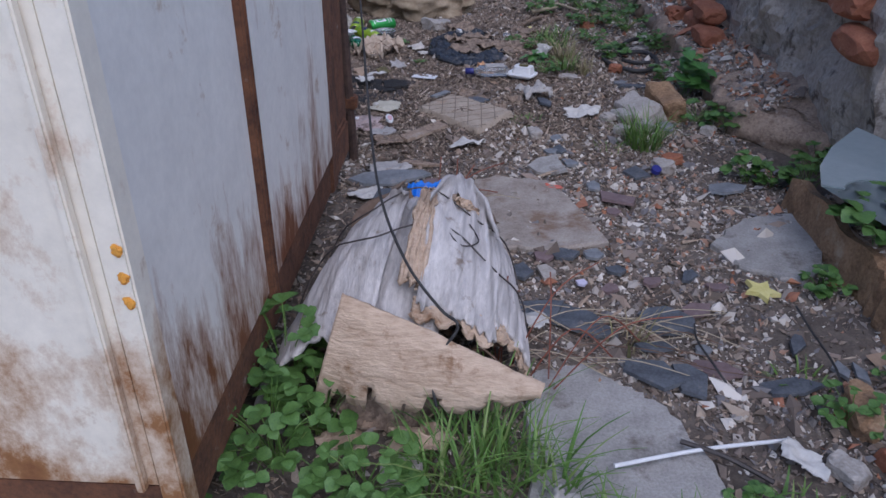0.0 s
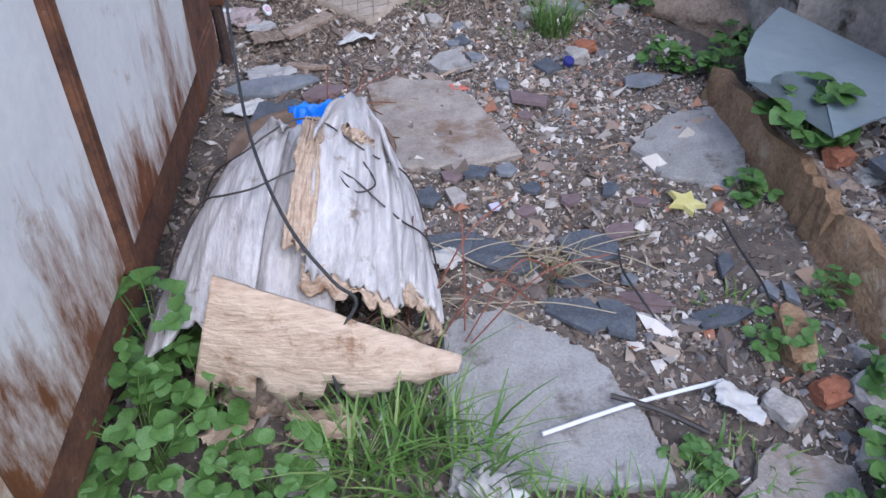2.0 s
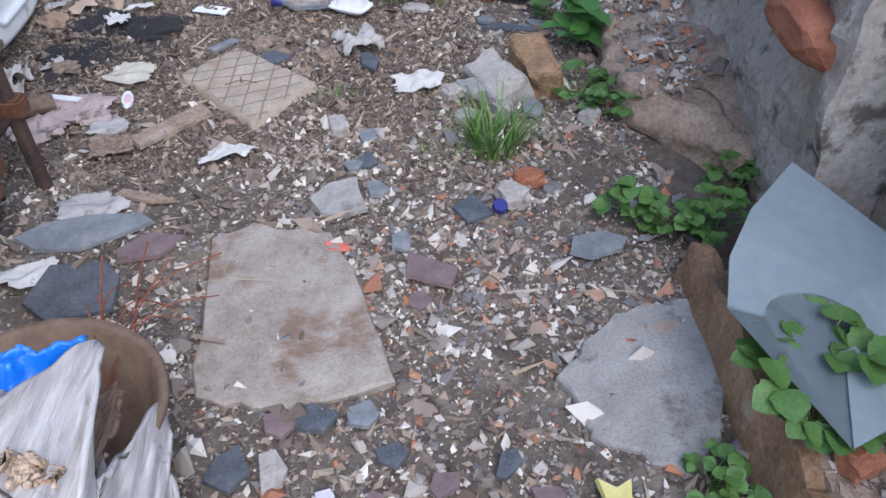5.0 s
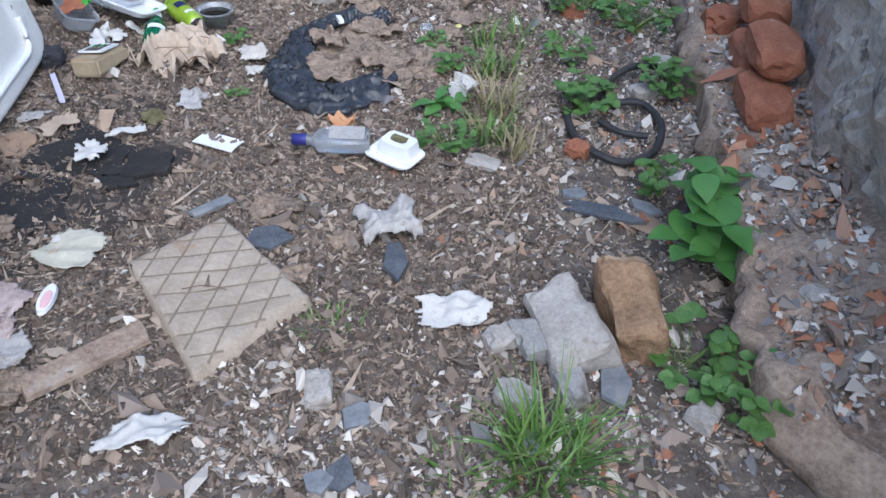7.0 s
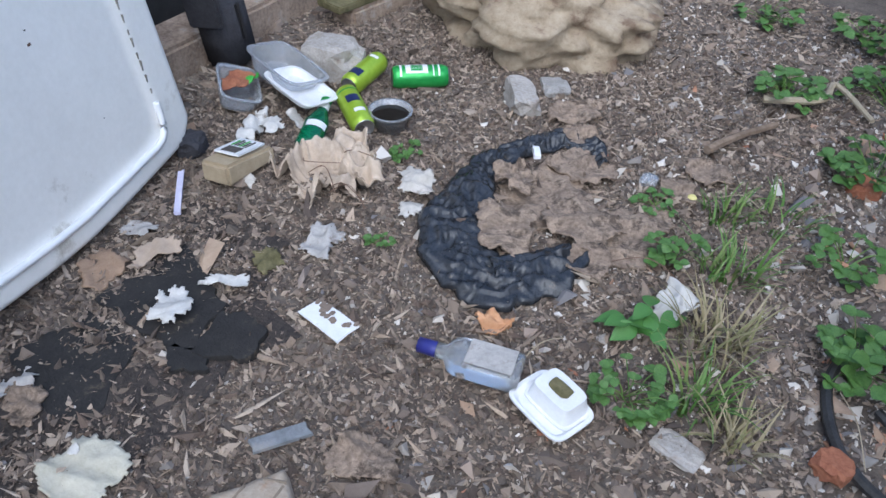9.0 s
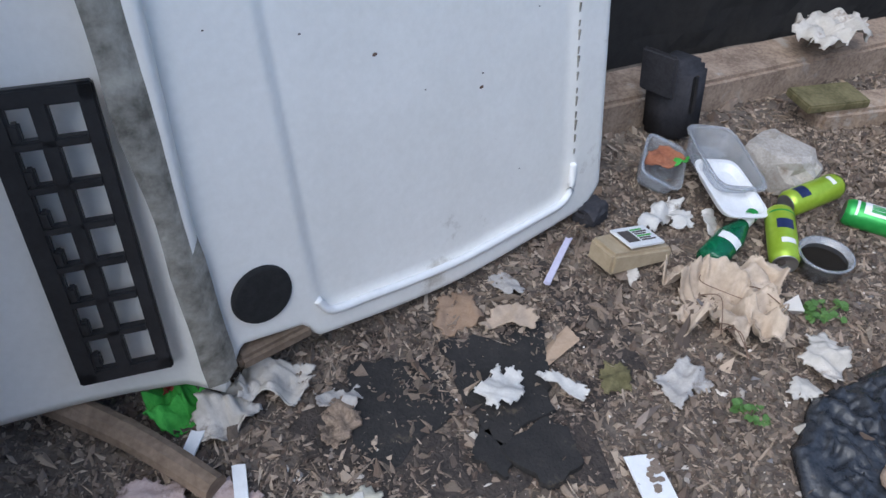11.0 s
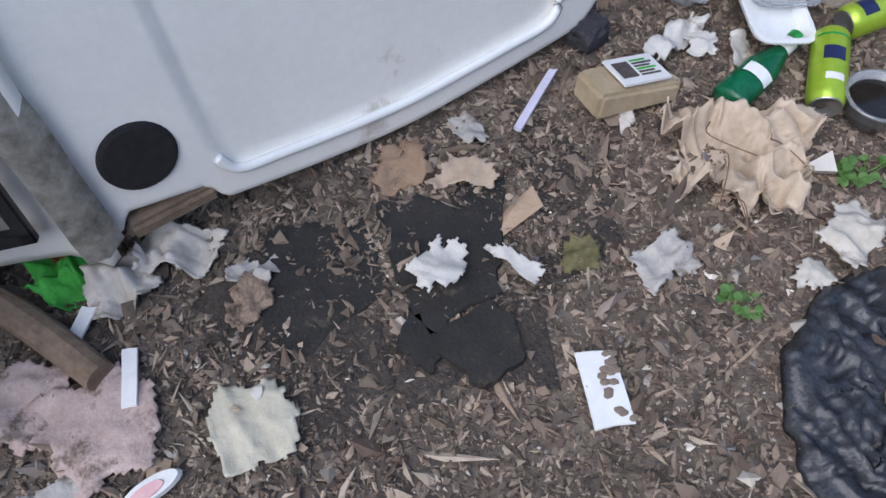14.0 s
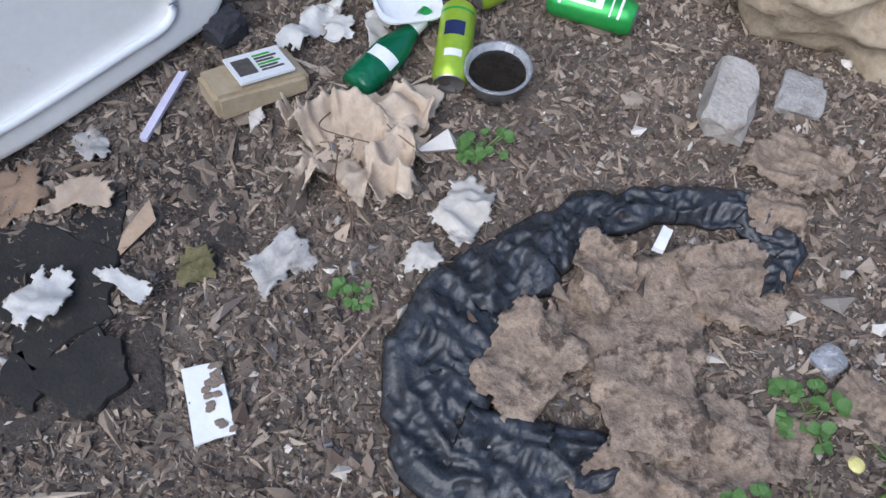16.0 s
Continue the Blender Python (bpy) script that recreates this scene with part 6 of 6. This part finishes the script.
for x, y, s, h, c, sz in ((1.20, 2.98, 0.10, 0.22, 12, 0.085), (0.56, 3.47, 0.04, 0.08, 6, 0.06), (1.24, 3.1, 0.07, 0.2, 6, 0.07)):
    plant(x, y, s, h, c, "broad-leaved green weed growing beside the stones", "oval", sz)
for x, y in ((1.32, 1.50), (1.30, 1.43), (1.36, 1.47)):
    plant(x, y, 0.10, 0.13, 12, "green weed growing through the raised bed", "lobed", 0.045, 3, 0.12)
G2 = "tuft of green grass on the ground"
for x, y, s, L, c in ((0.28, 0.70, 0.10, 0.22, 130), (0.38, 0.66, 0.09, 0.18, 90), (0.20, 0.66, 0.06, 0.16, 50), (0.895, 2.37, 0.07, 0.17, 170), (0.52, 0.50, 0.13, 0.09, 120), (0.66, 0.48, 0.13, 0.09, 120), (0.45, 0.42, 0.13, 0.08, 90), (0.7, 3.36, 0.05, 0.12, 60), (0.68, 3.75, 0.07, 0.12, 70), (0.62, 3.95, 0.06, 0.1, 40), (0.76, 2.33, 0.06, 0.05, 30), (0.47, 2.60, 0.06, 0.04, 40), (0.73, 4.0, 0.08, 0.1, 40), (0.85, 0.62, 0.08, 0.06, 50), (0.98, 1.0, 0.06, 0.05, 30)):
    tuft(x, y, s, L, c, G2)
for x, y, s, L, c in ((0.70, 3.50, 0.07, 0.14, 90), (0.78, 3.30, 0.04, 0.11, 50), (0.62, 1.1, 0.05, 0.12, 20)):
    tuft(x, y, s, L, c, "tuft of dry straw-coloured grass", DRYGRASS, 3)
ob = part("flower", lathe([(0.0, 0.006), (0.008, 0.004), (0.011, 0.0)], 12), YELLOW)
ob.matrix_world = pose(0.545, 3.86, 0.09)
tagged(ob, "small yellow wild flower on the weeds", "flower")


# ---- loose ground cover ----
def stony(x, y):
    k = 1.0 if 0.9 < y < 2.5 else (0.3 if y < 0.9 else 0.22)
    if x > 0.75:
        k = max(k, 0.7)
    if x > 1.3 and y > 2.3:
        k = 0.02
    if x < 0.15:
        k *= 0.35
    return k * (0.6 + 0.8 * noise.noise(Vector((x * 3, y * 3, 4))))


def mulchy(x, y):
    return (1.0 if y > 2.3 else 0.45) * (1 if x < 0.9 else 0.4) * (0 if x > 1.33 and y > 2.2 else 1)


def leafy(x, y):
    return (1.0 if x > 0.65 and y > 2.4 else 0.22) * (0 if x > 1.33 else 1)


scatter("pebbles", 78000, (-0.3, 0.2, 1.3, 5.2), 0.0052, 0.75, PEBBLE, "loose pale rubble pebbles and mortar crumbs", "gravel", 1, dens=stony)
scatter("rubble", 6000, (-0.2, 0.4, 1.35, 4.6), 0.011, 0.7, PEBBLE, "loose coarser stones in the rubble", "gravel", 2, dens=stony)
scatter("brick_crumbs", 2600, (0.2, 0.5, 1.35, 4.6), 0.0085, 0.75, BRICKBIT, "loose orange brick crumbs", "gravel", 3, dens=lambda x, y: stony(x, y) * (1.0 if (x > 0.55 and 1.4 < y < 2.3) or x > 0.9 else 0.16))
scatter("mulch", 95000, (-0.9, 0.3, 1.35, 5.5), 0.0046, 0.7, MULCH, "brown rotted leaf mulch and soil crumbs", "mulch", 4, elong=1.5, dens=mulchy)
scatter("splinters", 22000, (-0.9, 0.3, 1.35, 5.5), 0.0026, 0.7, SPLINTER, "loose wood splinters and dry bits", "mulch", 5, elong=4.5, lift=0.8, dens=mulchy)
scatter("dry_leaves", 1300, (-0.9, 0.6, 1.35, 5.4), 0.0105, 0.15, DRYLEAF, "dead brown leaves on the ground", "leaves", 6, lift=1.2, elong=1.4, tilt=0.3, dens=leafy)
scatter("soil_crumbs", 70000, (-0.75, 2.2, 0.9, 4.7), 0.0028, 0.8, MULCH, "fine dark soil crumbs and rotted bits", "mulch", 8, elong=1.6, lift=0.9, tilt=0.6)
scatter("grit", 34000, (-0.3, 0.3, 1.35, 5.0), 0.0022, 0.8, PEBBLE, "fine pale grit and mortar dust", "gravel", 9, lift=1.2, dens=lambda x, y: min(1.0, stony(x, y) + 0.25))


def on_ledge(x, y):
    return 0.112 + 0.45 * max(0.0, x - 1.34)


def on_bed(x, y):
    return (0.07 + 0.0316 * (y - 0.3) + 0.08 * ((x - 1.27) / 0.44) ** 2) * min(1, (1.9 - y) / 0.2 + 0.02)


scatter("ledge_rubble", 3200, (1.29, 2.45, 1.5, 5.0), 0.0075, 0.6, PEBBLE, "mortar crumbs and chips on the plinth", "gravel", 11, lift=0.6, ground=on_ledge)
scatter("ledge_brick_crumbs", 500, (1.29, 2.45, 1.5, 4.6), 0.009, 0.6, BRICKBIT, "orange brick crumbs on the plinth", "gravel", 12, lift=0.6, ground=on_ledge)
scatter("bed_rubble", 3600, (1.30, 0.35, 1.62, 1.78), 0.0085, 0.6, PEBBLE, "mortar crumbs and chips on the raised bed", "gravel", 13, lift=0.6, ground=on_bed)
scatter("bed_mulch", 5000, (1.29, 0.35, 1.62, 1.78), 0.006, 0.6, MULCH, "brown crumbs of earth on the raised bed", "mulch", 14, lift=0.6, elong=1.5, ground=on_bed)
